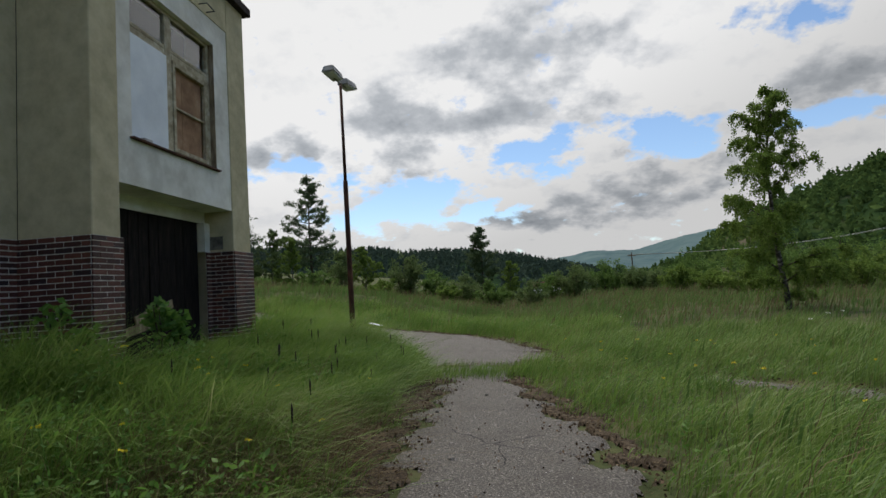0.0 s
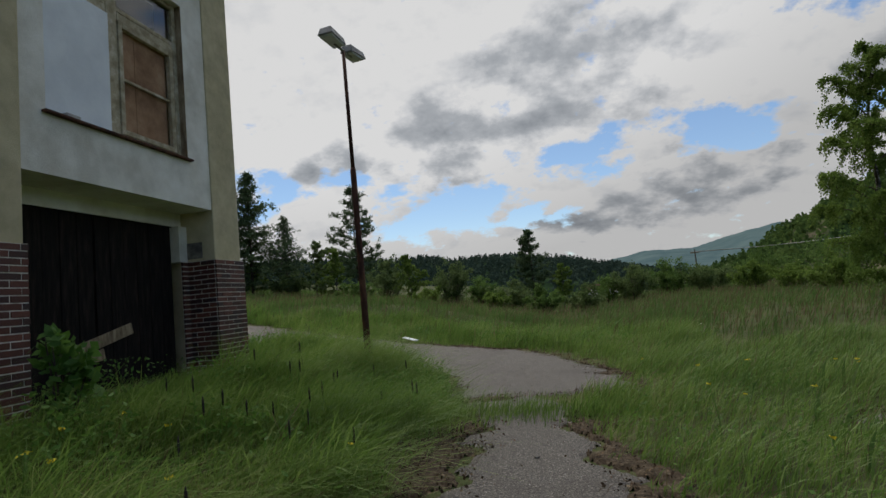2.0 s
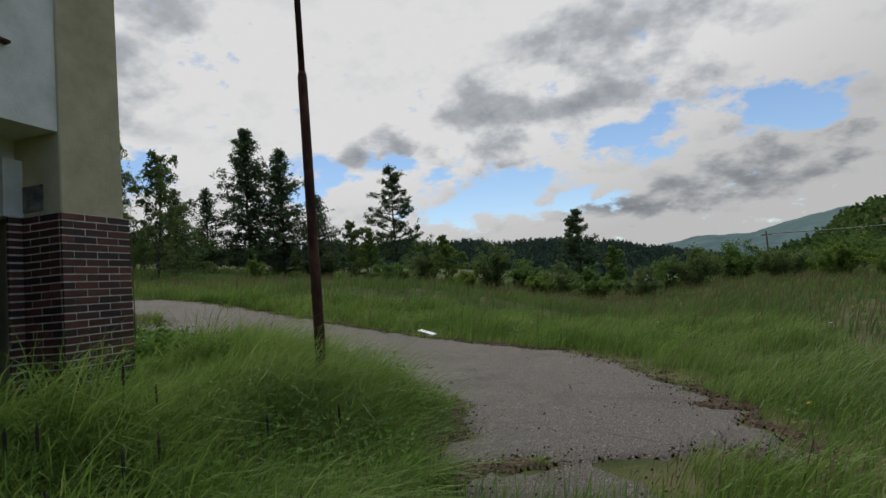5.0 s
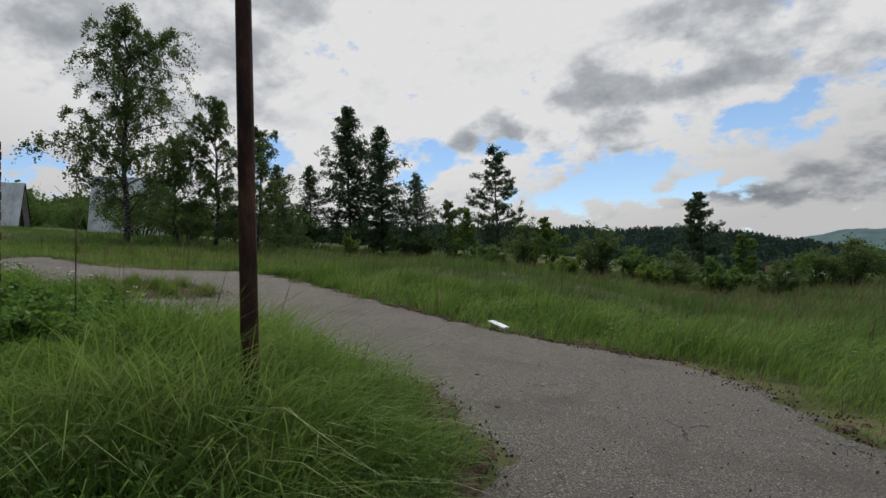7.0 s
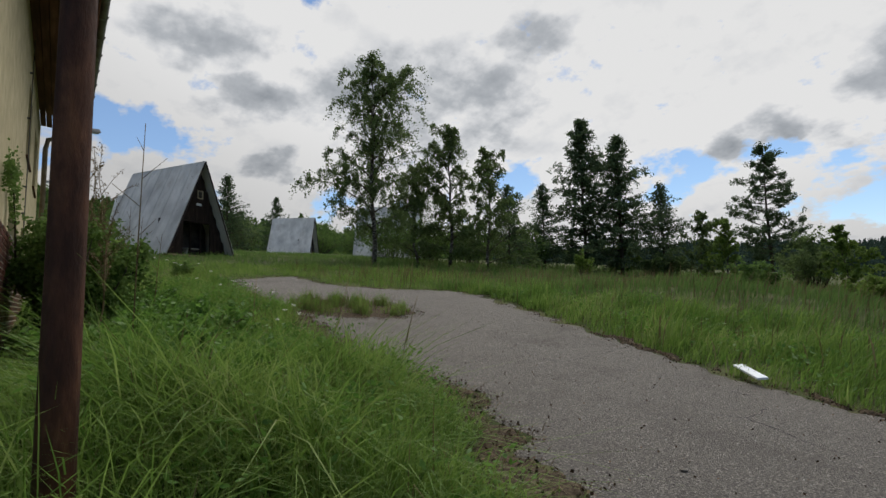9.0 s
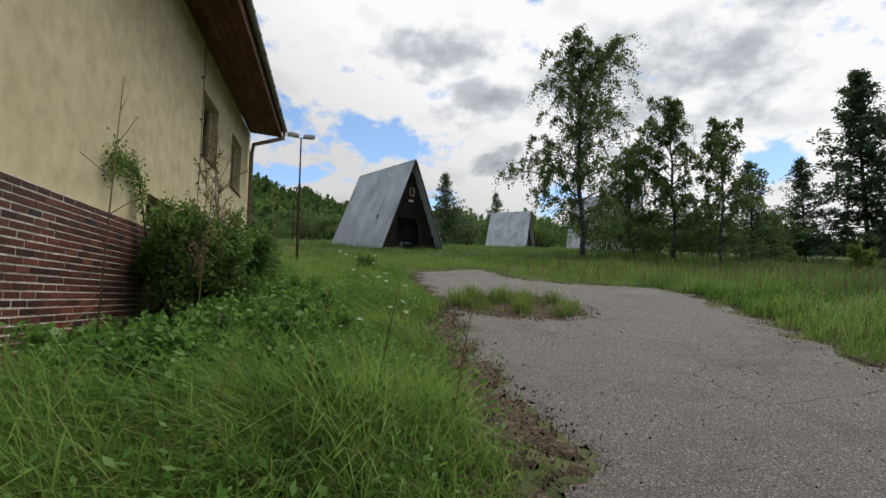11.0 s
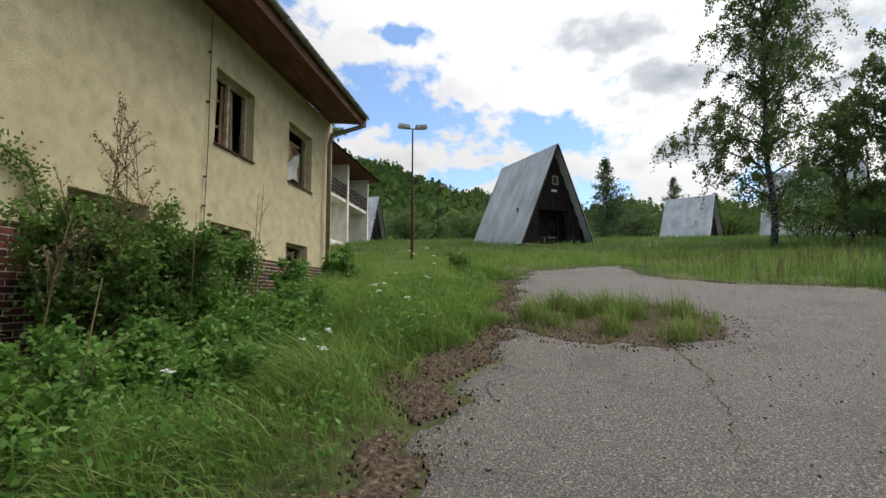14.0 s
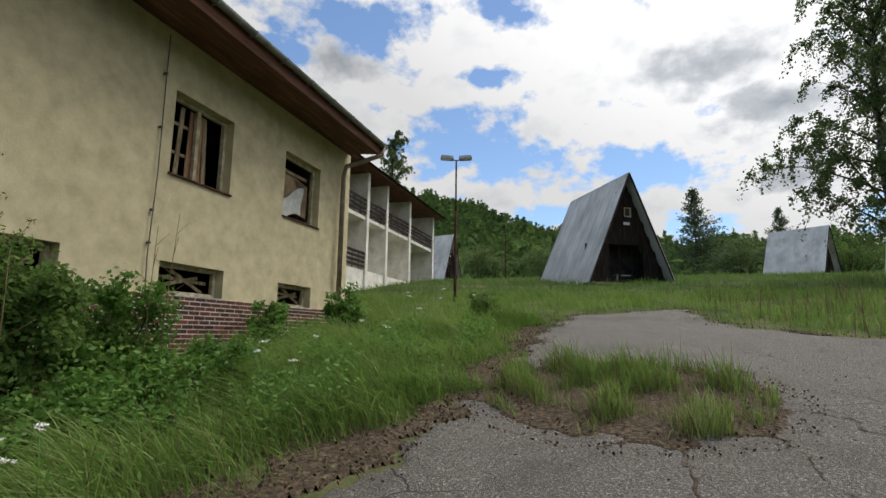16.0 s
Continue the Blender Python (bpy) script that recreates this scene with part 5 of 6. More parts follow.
scrub([(-24.2, 62, 4.5, 5.6, 2600, "birch_leaf", "slender young birch at the field's far side"), (-22.2, 60, 4.0, 4.9, 2600, "bright_leaf", "light green young birch in the thicket"), (-17, 64, 5.5, 4.2, 2600, "birch_leaf", "leafy shrub beneath the pine"),
       (-14.8, 58, 4.0, 4.6, 2600, "bright_leaf", "bright green young tree in the scrub"), (-10.5, 52, 4.2, 3.8, 2600, "birch_leaf", "round grey-green shrub in the scrub"), (-13.0, 49, 3.2, 1.7, 1400, "bright_leaf", "low yellow-green shrub in the field"),
       (-7.6, 56, 4, 2.4, 1600, "bush_leaf", "low dark shrub in the field"), (-6.2, 46, 2.6, 1.5, 1200, "bright_leaf", "low yellow-green shrub in the field"),
       (-4.4, 50, 4.4, 2.4, 1800, "birch_leaf", "grey-green shrub at the pine's foot"), (-1.4, 47, 3.2, 2.0, 1500, "bush_leaf", "low spreading shrub in the field"), (0.6, 58, 3.2, 4.0, 2400, "bright_leaf", "light green young birch beside the pine"),
       (2.6, 48, 3.6, 1.9, 1500, "birch_leaf", "grey-green shrub in the dry grass"), (5.2, 56, 5, 2.3, 1800, "bush_leaf", "low spreading shrub in the field"), (7.4, 54, 4.5, 3.2, 2200, "birch_leaf", "rounded shrub in the field"), (10.4, 62, 6, 2.9, 2400, "bush_leaf", "broad dark thicket by the field"),
       (14.2, 60, 6, 2.5, 2200, "birch_leaf", "broad thicket by the field"), (17.5, 54, 4, 2.0, 1800, "bright_leaf", "bright green willow scrub in the field"), (20.4, 47, 3.6, 1.9, 1800, "bright_leaf", "bright green willow scrub in the field"), (23.2, 43, 3.2, 1.8, 1800, "bright_leaf", "bright green willow scrub in the field"),
       (28.4, 44, 3.6, 2.0, 1800, "bright_leaf", "bright yellow-green scrub across the field"), (31.4, 42, 3.6, 2.2, 1800, "bright_leaf", "bright yellow-green scrub across the field"), (34.6, 38, 3.6, 2.6, 1800, "bright_leaf", "tall bright green scrub across the field"), (38.5, 36, 4.0, 2.8, 1800, "bright_leaf", "tall bright green scrub across the field"),
       (24.5, 62, 9, 3.6, 2400, "bush_leaf", "dark hedge behind the bright scrub"), (30, 60, 9, 3.9, 2400, "bush_leaf", "dark hedge behind the bright scrub"), (36, 56, 9, 4.2, 2400, "bush_leaf", "dark hedge behind the bright scrub"), (18.6, 70, 8, 3.2, 2200, "bush_leaf", "dark hedge behind the bright scrub"),
       (-20, 52, 4, 1.8, 1800, "bush_leaf", "low dark shrub on the mound"), (-27, 62, 5, 2.2, 1800, "birch_leaf", "mixed shrub behind the mound"), (-30.4, 64, 3.4, 3.0, 1800, "bright_leaf", "slim young tree behind the mound"),
       (-34, 74, 6, 3.2, 2000, "birch_leaf", "mixed thicket at the meadow's end"), (-38.5, 62, 7, 2.8, 2000, "bush_leaf", "dark thicket at the meadow's end"), (-43, 58, 7, 3.2, 2200, "bush_leaf", "dark thicket at the meadow's end"), (-40.5, 72, 7, 4.4, 2000, "birch_leaf", "mixed thicket at the meadow's end"), (-47, 56, 7, 3.6, 2200, "bush_leaf", "dark thicket behind the birches"),
       (-51, 60, 8, 4.0, 2000, "bush_leaf", "dark thicket behind the birches"), (-53, 105, 12, 5.5, 2000, "bush_leaf", "dark thicket behind the cabins"), (-58, 120, 14, 6.0, 2000, "bush_leaf", "dark thicket behind the cabins"), (-63, 125, 14, 6.5, 2000, "bush_leaf", "thicket behind the cabins"),
       (-70, 118, 14, 6.0, 2000, "birch_leaf", "thicket behind the cabins"), (-77, 95, 11, 6.0, 2000, "birch_leaf", "thicket on the slope"), (-84, 90, 11, 4.6, 2200, "birch_leaf", "green trees on the slope"),
       (-91, 92, 11, 5.0, 2200, "birch_leaf", "green trees on the slope"), (-97, 90, 11, 4.4, 2200, "bright_leaf", "light green trees on the slope"), (-102, 105, 12, 5.5, 2200, "birch_leaf", "green trees on the slope")])

# elder and currant bushes against the side wall, weeds below them
bush(-10.9, 11.6, 2.6, 2.2, 20000, 301, M["bush_leaf"], "dense dark green bush against the side wall", 0.065)
bush(-11.95, 11.75, 1.8, 1.55, 9000, 302, M["weed"], "leafy green bush against the side wall", 0.065)
bush(-10.15, 11.3, 1.6, 2.2, 8000, 303, M["bush_leaf"], "dark climbing bush beside the brick plinth", 0.065)
bush(-15.7, 11.25, 1.0, 1.0, 1400, 304, M["weed"], "small green bush below the windows", 0.09)
bush(-18.0, 11.5, 1.1, 1.2, 1600, 305, M["weed"], "small green bush by the downpipe", 0.09)
bush(-4.3, 6.35, 0.62, 1.3, 300, 306, M["weed"], "young broad-leaved sapling in front of the gate", 0.13, "sapling", "plant")
bush(-4.95, 5.5, 0.8, 0.95, 500, 307, M["weed"], "leafy weed at the foot of the wall", 0.11, "weed", "plant")
bush(-19.5, 14.4, 1.3, 0.8, 1400, 308, M["bush_leaf"], "low dark weed clump in the grass", 0.09, "weed", "plant")
for i, (x, y, w, t) in enumerate(((-7.4, 12.3, 1.5, 0.75), (-8.8, 12.6, 1.4, 0.7), (-6.3, 12.0, 1.2, 0.6), (-9.7, 13.1, 1.3, 0.65), (-8.2, 12.0, 1.5, 0.6), (-11.0, 13.2, 1.3, 0.6), (-6.9, 12.9, 1.3, 0.6), (-7.9, 12.9, 1.5, 0.85), (-9.0, 11.9, 1.5, 0.8), (-6.0, 13.0, 1.1, 0.6), (-9.9, 12.4, 1.4, 0.8), (-7.0, 11.6, 1.3, 0.65), (-10.9, 12.6, 1.4, 0.7), (-12.6, 12.6, 1.5, 0.8), (-5.6, 12.2, 1.1, 0.5))):
    tagged(bush(x, y, w, t, 2600, 320 + i, M["weed"], "clump of bright green broad-leaved weeds", 0.065, "weed", "plant"), group="weeds by the side wall")

bush(-26.8, 42.5, 1.8, 2.3, 1500, 330, M["bright_leaf"], "yellow-green sapling in front of the spruces", 0.14, "sapling", "tree")
# plank thrown into the verge
px, py = -4.75, 19.05
ob = boxed("plank", (-0.4, -0.07, 0), (0.4, 0.07, 0.03), M["sheet"], None, 0.006)
ob.matrix_world = pose(px, py, float(height(px, py)) + 0.13, 4, 6, -44)
tagged(ob, "short white board lying on the road's verge", "plank")


# ---- grass ----
def blades(name, x, y, tall, width, mat, rng, label, bend=0.45, kind="stuff", category="grass", wind=(0.75, -0.3), fine=False):
    """One mesh of single grass blades, each a tapering strip that arches over. fine: with one more bend."""
    n = len(x)
    a = rng.uniform(0, 2 * np.pi, n)
    lean = np.stack([np.cos(a), np.sin(a)], -1) * rng.uniform(0.1, 1, n)[:, None] + np.array(wind)
    lean *= (bend * tall * rng.uniform(0.3, 1.4, n))[:, None]
    b = rng.uniform(0, 2 * np.pi, n)
    side = np.stack([np.cos(b), np.sin(b), np.zeros(n)], -1) * (width / 2)[:, None]
    root = np.stack([x, y, height(x, y) - 0.02], -1)
    fall = rng.uniform(0.0, 0.8, n) * min(bend, 1.0)
    stops = (0.42, 0.75) if fine else (0.58,)
    rows = [root - side, root + side]
    for s in stops:
        p = root + np.concatenate([lean * s ** 1.9, (tall * (s - fall * 0.75 * s ** 3))[:, None]], 1)
        rows += [p - side * (1 - 0.35 * s), p + side * (1 - 0.35 * s)]
    rows.append(root + np.concatenate([lean, (tall * (1 - fall * 0.75))[:, None]], 1))
    k = len(rows)
    v = np.stack(rows, 1).reshape(-1, 3)
    pattern, sizes = [], []
    for s in range(len(stops)):
        pattern += [2 * s, 2 * s + 1, 2 * s + 3, 2 * s + 2]
        sizes.append(4)
    pattern += [k - 3, k - 2, k - 1]
    sizes.append(3)
    loops = (np.arange(n)[:, None] * k + np.array(pattern)).ravel()
    return tagged(new(name, soup(name, v, loops, np.tile(sizes, n), mat)), label, category, kind=kind)


rng = np.random.default_rng(77)


def clumpy(x, y):
    return 0.5 + 0.5 * np.sin(x * 1.7 + 1.1 * np.sin(y * 1.3)) * np.sin(y * 1.9 + 1.4 * np.sin(x * 0.9))


def scatter(n, x0, x1, y0, y1, margin=0.12):
    x, y = rng.uniform(x0, x1, n), rng.uniform(y0, y1, n)
    ok = paved(x, y) > margin + bare_verge(x, y) * rng.uniform(0.1, 1.1, n)
    ok &= ~((x < FRONT + 0.02) & (x > WEST - 0.1) & (y < NORTH + 0.02) & (y > 6.2) | (x < EAST) & (x > WEST) & (y < 6.3))
    ok &= ~((x < LX0) & (x > LX1) & (y < LY))
    return x[ok], y[ok]


def meadow(name, n, box4, tall, wide, mat, label, margin=0.12, bend=0.45, thin=0.0, fine=False):
    x, y = scatter(n, *box4, margin)
    c = clumpy(x, y)
    keep = rng.uniform(0, 1, len(x)) > thin * (1 - c)
    x, y, c = x[keep], y[keep], c[keep]
    edge = sm(0.0, 0.9, paved(x, y))
    h = tall * (0.45 + 0.55 * edge) * (1 - 0.6 * ((y < 11.7) & (y > NORTH) & (x < -5.4) & (x > WEST))) * (1 - 0.5 * ((x < -4.3) & (x > -5.4) & (y > 5.5) & (y < 11.4))) * (0.45 + 0.8 * c) * rng.uniform(0.4, 1.35, len(x))
    return blades(name, x, y, h, wide * rng.uniform(0.6, 1.5, len(x)), mat, rng, label, bend, fine=fine)


meadow("grass", 125000, (-6.5, -0.9, 1.5, 14.5), 0.62, 0.0075, M["grass"], "tall lush green grass on the bank by the house", thin=0.6, bend=1.15, fine=True)
meadow("grass", 75000, (0.2, 9, 2.0, 17), 0.44, 0.009, M["grass"], "rough meadow grass beside the lane", thin=0.7, bend=0.8, fine=True)
meadow("grass", 95000, (-20, -5.5, 10.7, 16.3), 0.48, 0.009, M["grass"], "thick green grass between the house and the lane", thin=0.6, bend=1.1, fine=True)
meadow("grass", 62000, (-17, 4, 17.5, 24), 0.55, 0.014, M["grass"], "tall lush verge grass across the lane", thin=0.6, bend=0.7)
meadow("grass", 26000, (-20, 6, 23, 34), 0.5, 0.022, M["meadow_grass"], "rough grass over the mound", thin=0.6, bend=0.5)
meadow("grass", 62000, (-30, -14, 6, 30), 0.34, 0.014, M["grass"], "short bright meadow grass on the slope", thin=0.5, bend=0.9)
meadow("grass", 42000, (-56, -28, 4, 42), 0.34, 0.026, M["meadow_grass"], "meadow grass before the cabins", thin=0.4, bend=0.7)
meadow("grass", 50000, (-40, 40, 28, 75), 0.5, 0.05, M["meadow_grass"], "far meadow grass before the scrub", thin=0.5)
meadow("grass", 35000, (2, 45, 4, 45), 0.45, 0.032, M["meadow_grass"], "meadow grass beyond the lane", thin=0.5)
meadow("dry_grass", 12000, (-6, 9, 1.5, 20), 0.62, 0.006, M["dry_grass"], "scattered dry straw stalks", thin=0.8, bend=0.8)
meadow("dry_grass", 6000, (-20, -5, 11, 16), 0.6, 0.006, M["dry_grass"], "dry straw stalks by the lane", thin=0.8, bend=0.8)
meadow("dry_grass", 30000, (-26, 24, 20, 60), 0.72, 0.02, M["dry_grass"], "brownish dry stalks over the mound", thin=0.8)
# a mat of last year's dead grass beside the lane
mx, my = -2.3 + rng.normal(0, 0.55, 6000), 4.5 + rng.normal(0, 0.7, 6000)
ok = paved(mx, my) > 0.15
mx, my = mx[ok], my[ok]
blades("dry_grass", mx, my, rng.uniform(0.2, 0.5, len(mx)), rng.uniform(0.004, 0.008, len(mx)), M["dry_grass"], rng, "matted dead grass beside the lane", bend=1.5, fine=True)
# straw that lies flat on the verge
lx, ly = rng.uniform(-18, 2, 90000), rng.uniform(2, 19, 90000)
near = rng.uniform(0, 1, 90000) < np.exp(-((paved(lx, ly) - 0.35) / 0.4) ** 2) * 0.6
lx, ly = lx[near], ly[near]
blades("dry_grass", lx, ly, rng.uniform(0.05, 0.22, len(lx)), rng.uniform(0.004, 0.008, len(lx)), M["dry_grass"], rng, "flattened straw along the asphalt edge", bend=1.6)


# weeds that grow through the asphalt, and the strip across the lane
ang, rad = rng.uniform(0, 2 * np.pi, 12000), np.sqrt(rng.uniform(0, 1, 12000))
ix, iy = ISLAND[0] + rad * np.cos(ang) * ISLAND[2], ISLAND[1] + rad * np.sin(ang) * ISLAND[3]
tuft = np.sin(ix * 4.1 + 1.5 * np.sin(iy * 3.3)) * np.sin(iy * 4.7 + 1.2 * np.sin(ix * 2.7)) + 0.25
keep = rng.uniform(0, 1.15, 12000) < tuft
ix, iy, tuft = ix[keep], iy[keep], tuft[keep]
k = len(ix)
blades("grass", ix, iy, 0.5 * rng.uniform(0.25, 1.2, k) * (0.35 + tuft * 0.6), rng.uniform(0.007, 0.012, k), M["grass"], rng, "island of weeds growing through the asphalt", bend=0.6)
blades("dry_grass", ix[::2], iy[::2], 0.42 * rng.uniform(0.3, 1.2, len(ix[::2])), rng.uniform(0.004, 0.008, len(ix[::2])), M["dry_grass"], rng, "dry stalks among the weeds", bend=0.9)
sx = rng.uniform(-1.7, 1.3, 2600)
sy = 9.55 + 0.18 * sx + rng.normal(0, 0.32, 2600)
blades("grass", sx, sy, 0.28 * rng.uniform(0.3, 1.3, 2600), rng.uniform(0.005, 0.010, 2600), M["grass"], rng, "thin strip of grass across the lane")

# long straws fallen across the verge
fx, fy = rng.uniform(-10.5, -4.2, 420), rng.uniform(13.2, 15.4, 420)
ok = np.abs(paved(fx, fy) - 0.3) < 0.45
blades("dry_grass", fx[ok], fy[ok], rng.uniform(0.05, 0.12, ok.sum()), rng.uniform(0.004, 0.007, ok.sum()), M["dry_grass"], rng, "long dry straws fallen across the verge", bend=6.0, fine=True, wind=(0.6, 0.4))

# dead leaves along the edges
n = 220000
cx, cy = rng.uniform(-24, 8, n), rng.uniform(0, 24, n)
dd = paved(cx, cy)
bv2 = bare_verge(cx, cy)
keep = (rng.uniform(0, 1, n) < np.exp(-((dd + 0.05) / 0.2) ** 2)) | (dd > 0) & (dd < bv2 * 1.3) | (np.abs(island(cx, cy)) < 0.25) & (rng.uniform(0, 1, n) < 0.7)
cx, cy = cx[keep], cy[keep]
cen = np.stack([cx, cy, height(cx, cy) + 0.05], -1)
tagged(new("dead_leaves", leaf_mesh("dead_leaves", cen, rng.uniform(0.012, 0.042, len(cx)), M["chip"], rng, 0.0, 0.7)), "dead brown leaves strewn along the asphalt edge", "leaves", kind="stuff")

# low broad-leaved weeds between the grass
def ground_weeds(n, box4, label, size, tall, seed):
    r = np.random.default_rng(seed)
    x, y = scatter(n, *box4, 0.2)
    far_side = ~((y < 11.6) & (x < -5.4) & (x > -17.6))
    x, y = x[far_side], y[far_side]
    spots_x, spots_y = np.sin(x * 2.3 + 1.7 * np.sin(y * 1.1)), np.sin(y * 2.9 + 1.3 * np.sin(x * 1.6))
    keep = r.uniform(0, 1, len(x)) < np.clip(spots_x * spots_y * 1.6 + 0.15, 0.03, 1)
    x, y = x[keep], y[keep]
    c = np.stack([x, y, height(x, y) + tall * r.uniform(0.1, 1.0, len(x))], -1)
    tagged(new("ground_weeds", leaf_mesh("ground_weeds", c, r.uniform(0.5, 1.5, len(x)) * size, M["weed"], r, 0.15, 0.45)), label, "weeds", kind="stuff")


ground_weeds(40000, (-6.4, -1.4, 2.0, 14.0), "low broad-leaved weeds among the bank grass", 0.05, 0.5, 81)
ground_weeds(16000, (0.6, 8, 2.0, 14.0), "low broad-leaved weeds in the meadow", 0.045, 0.32, 82)
ground_weeds(60000, (-17, -5.5, 10.8, 15.2), "leafy weeds below the side wall", 0.055, 0.55, 83)
ground_weeds(20000, (-16, 2, 18.6, 24), "leafy weeds on the far verge", 0.075, 0.45, 84)


def stalked(name, x, y, tall, head, label, category, group, seed):
    """A single tall plant: a thin stalk, some stalk leaves, and heads built by head(thing, top)."""
    r = np.random.default_rng(seed)
    p = thing(name, (x, y, float(height(x, y)) - 0.02), r.uniform(0, 360), label=label, category=category, group=group)
    bow = r.uniform(-0.12, 0.12, 2) * tall
    tubes("stalk", [([(0, 0, 0), (bow[0] * 0.3, bow[1] * 0.3, tall * 0.5), (bow[0], bow[1], tall)], [0.005, 0.004, 0.003])], M["weed"], p, 5)
    head(p, Vector((bow[0], bow[1], tall)), r)
    return p


def umbel(p, top, r):
    for i in range(5):
        a, d = r.uniform(0, 6.28), r.uniform(0.0, 0.045)
        q = top + Vector((math.cos(a) * d, math.sin(a) * d, r.uniform(0.0, 0.03)))
        c = np.array([tuple(q)]) + r.normal(0, 1, (16, 3)) * np.array([0.009, 0.009, 0.004])
        child("floret", leaf_mesh("floret", c, np.full(16, 0.011), M["flower_white"], r, 0.0, 0.9), p, "white umbel floret")


def buttercup(p, top, r):
    c = np.array([tuple(top)]) + r.normal(0, 1, (10, 3)) * np.array([0.012, 0.012, 0.004])
    child("petals", leaf_mesh("petals", c, np.full(10, 0.02), M["flower_yellow"], r, -0.2, 0.9), p, "yellow petals")


def spike(p, top, r):
    tubes("seed_head", [([top - Vector((0, 0, 0.07)), top - Vector((0, 0, 0.04)), top + Vector((0, 0, 0.03)), top + Vector((0, 0, 0.07))], [0.004, 0.008, 0.009, 0.003])], M["seed"], p, 7, "dark seed head")


rs = np.random.default_rng(91)
for i in range(30):
    x, y = -2.5 + rs.normal(0, 0.75), 6.9 + rs.normal(0, 1.5)
    if paved(np.array([x]), np.array([y]))[0] > 0.2 and x > -4.9:
        stalked("seed_stalk", x, y, rs.uniform(0.45, 0.75), spike, "upright stalk with a blackened seed head", "plant", "dark seed stalks", 400 + i)
for i, (x, y, t) in enumerate(((-11.3, 14.3, 0.75), (-11.5, 14.2, 0.8), (-11.2, 14.5, 0.7), (-9.3, 14.1, 0.6), (-9.4, 14.3, 0.65), (-9.2, 14.2, 0.55), (-16.5, 13.6, 0.9), (-16.8, 13.4, 0.95), (-17.4, 13.9, 0.8), (-15.2, 14.3, 0.8),
                               (-18.0, 14.5, 0.8), (-19.0, 13.6, 0.9), (-14.2, 13.8, 0.7), (7.8, 14.0, 0.6), (8.3, 14.4, 0.6), (6.9, 13.1, 0.55), (3.6, 17.5, 0.6), (-12.7, 14.0, 0.7), (-13.6, 14.5, 0.7), (-8.2, 13.6, 0.6))):
    stalked("umbel_flower", x, y, t, umbel, "white-flowered umbel on a thin green stalk", "flower", "white umbels", 450 + i)
for i in range(46):
    x, y = (rs.uniform(-4.5, -1.6), rs.uniform(2.0, 6.5)) if i % 2 else (rs.uniform(1.0, 5.5), rs.uniform(5, 12))
    stalked("buttercup", x, y, rs.uniform(0.35, 0.62), buttercup, "small yellow buttercup in the grass", "flower", "yellow buttercups", 500 + i)
# dead canes leaning out of the weeds
for i, (x, y, dx, dy, t) in enumerate(((-6.2, 14.2, 0.35, 0.1, 1.1), (-6.9, 13.7, 0.25, 0.2, 1.2), (-8.0, 13.2, -0.1, 0.1, 1.2), (-11.9, 12.3, 0.05, 0.1, 2.0), (-12.2, 12.2, -0.1, 0.05, 2.2), (-10.4, 12.4, 0.1, 0.1, 1.7), (-2.6, 6.5, 0.3, 0.3, 0.6), (-21.0, 19.6, 0.0, 0.0, 0.9), (-6.35, 11.75, -0.05, 0.05, 2.3))):
    z = float(height(x, y))
    cane = thing("dry_cane", (x, y, z - 0.03), 0, label="thin pale dead cane standing in the weeds", category="plant", group="dead canes")
    tubes("cane", [([(0, 0, 0), (dx * 0.5, dy * 0.5, t * 0.55), (dx, dy, t)], [0.008, 0.006, 0.003])], M["dry_grass"], cane, 5)
    for k in range(5 if t > 1.5 else 2):
        s = 0.45 + 0.11 * k
        a = k * 2.4
        tubes("twig", [([(dx * s, dy * s, t * s), (dx * s + 0.22 * math.cos(a), dy * s + 0.22 * math.sin(a), t * s + 0.18)], [0.004, 0.002])], M["dry_grass"], cane, 4)

# dead elder stems with withered twigs over the wall bush
for i, (x, y, t, lean) in enumerate(((-9.75, 11.45, 2.75, -0.35), (-10.5, 11.5, 2.6, 0.2), (-9.3, 11.6, 2.0, -0.2), (-11.0, 11.6, 2.5, 0.3), (-10.1, 11.7, 2.2, 0.1))):
    dead = thing("dead_shrub", (x, y, float(height(x, y)) - 0.03), 0, label="withered brown shrub with bare twigs over the bush", category="shrub", group="withered shrubs by the wall")
    stem = limb_line((0, 0, 0), (lean, 0.03), t, 1.6, 0.1, rs)
    lines = [(stem, [0.014, 0.012, 0.010, 0.008, 0.006, 0.004])]
    tw, c = shoots(stem, 16, 0.5, 420, rs, 0.35, 0.9, 0.5, 0.02)
    lines += [(t3, [0.005, 0.004, 0.002]) for t3 in tw]
    tagged(tubes("branchwork", lines, M["dry_grass"], dead, 4), kind="stuff")
    child("withered_leaves", leaf_mesh("withered_leaves", c, rs.uniform(0.02, 0.05, len(c)), M["dry_grass"], rs, 0.5, 0.4), dead)

# climber on the side wall
vine = thing("climbing_plant", (0, 0, 0), 0, label="climbing plant reaching over the cream plaster", category="plant")
run = [(-10.6, NORTH + 0.12, 1.9), (-10.3, NORTH + 0.1, 2.5), (-10.15, NORTH + 0.07, 2.95), (-9.75, NORTH + 0.07, 3.12), (-9.35, NORTH + 0.08, 3.02), (-9.2, NORTH + 0.1, 2.9)]
tubes("stem", [(run, [0.015, 0.012, 0.01, 0.008, 0.006, 0.004])], M["bark"], vine, 6)
pts = np.array(run)
u = rs.uniform(1.0, 5, 900)
j = np.minimum(u.astype(int), 4)
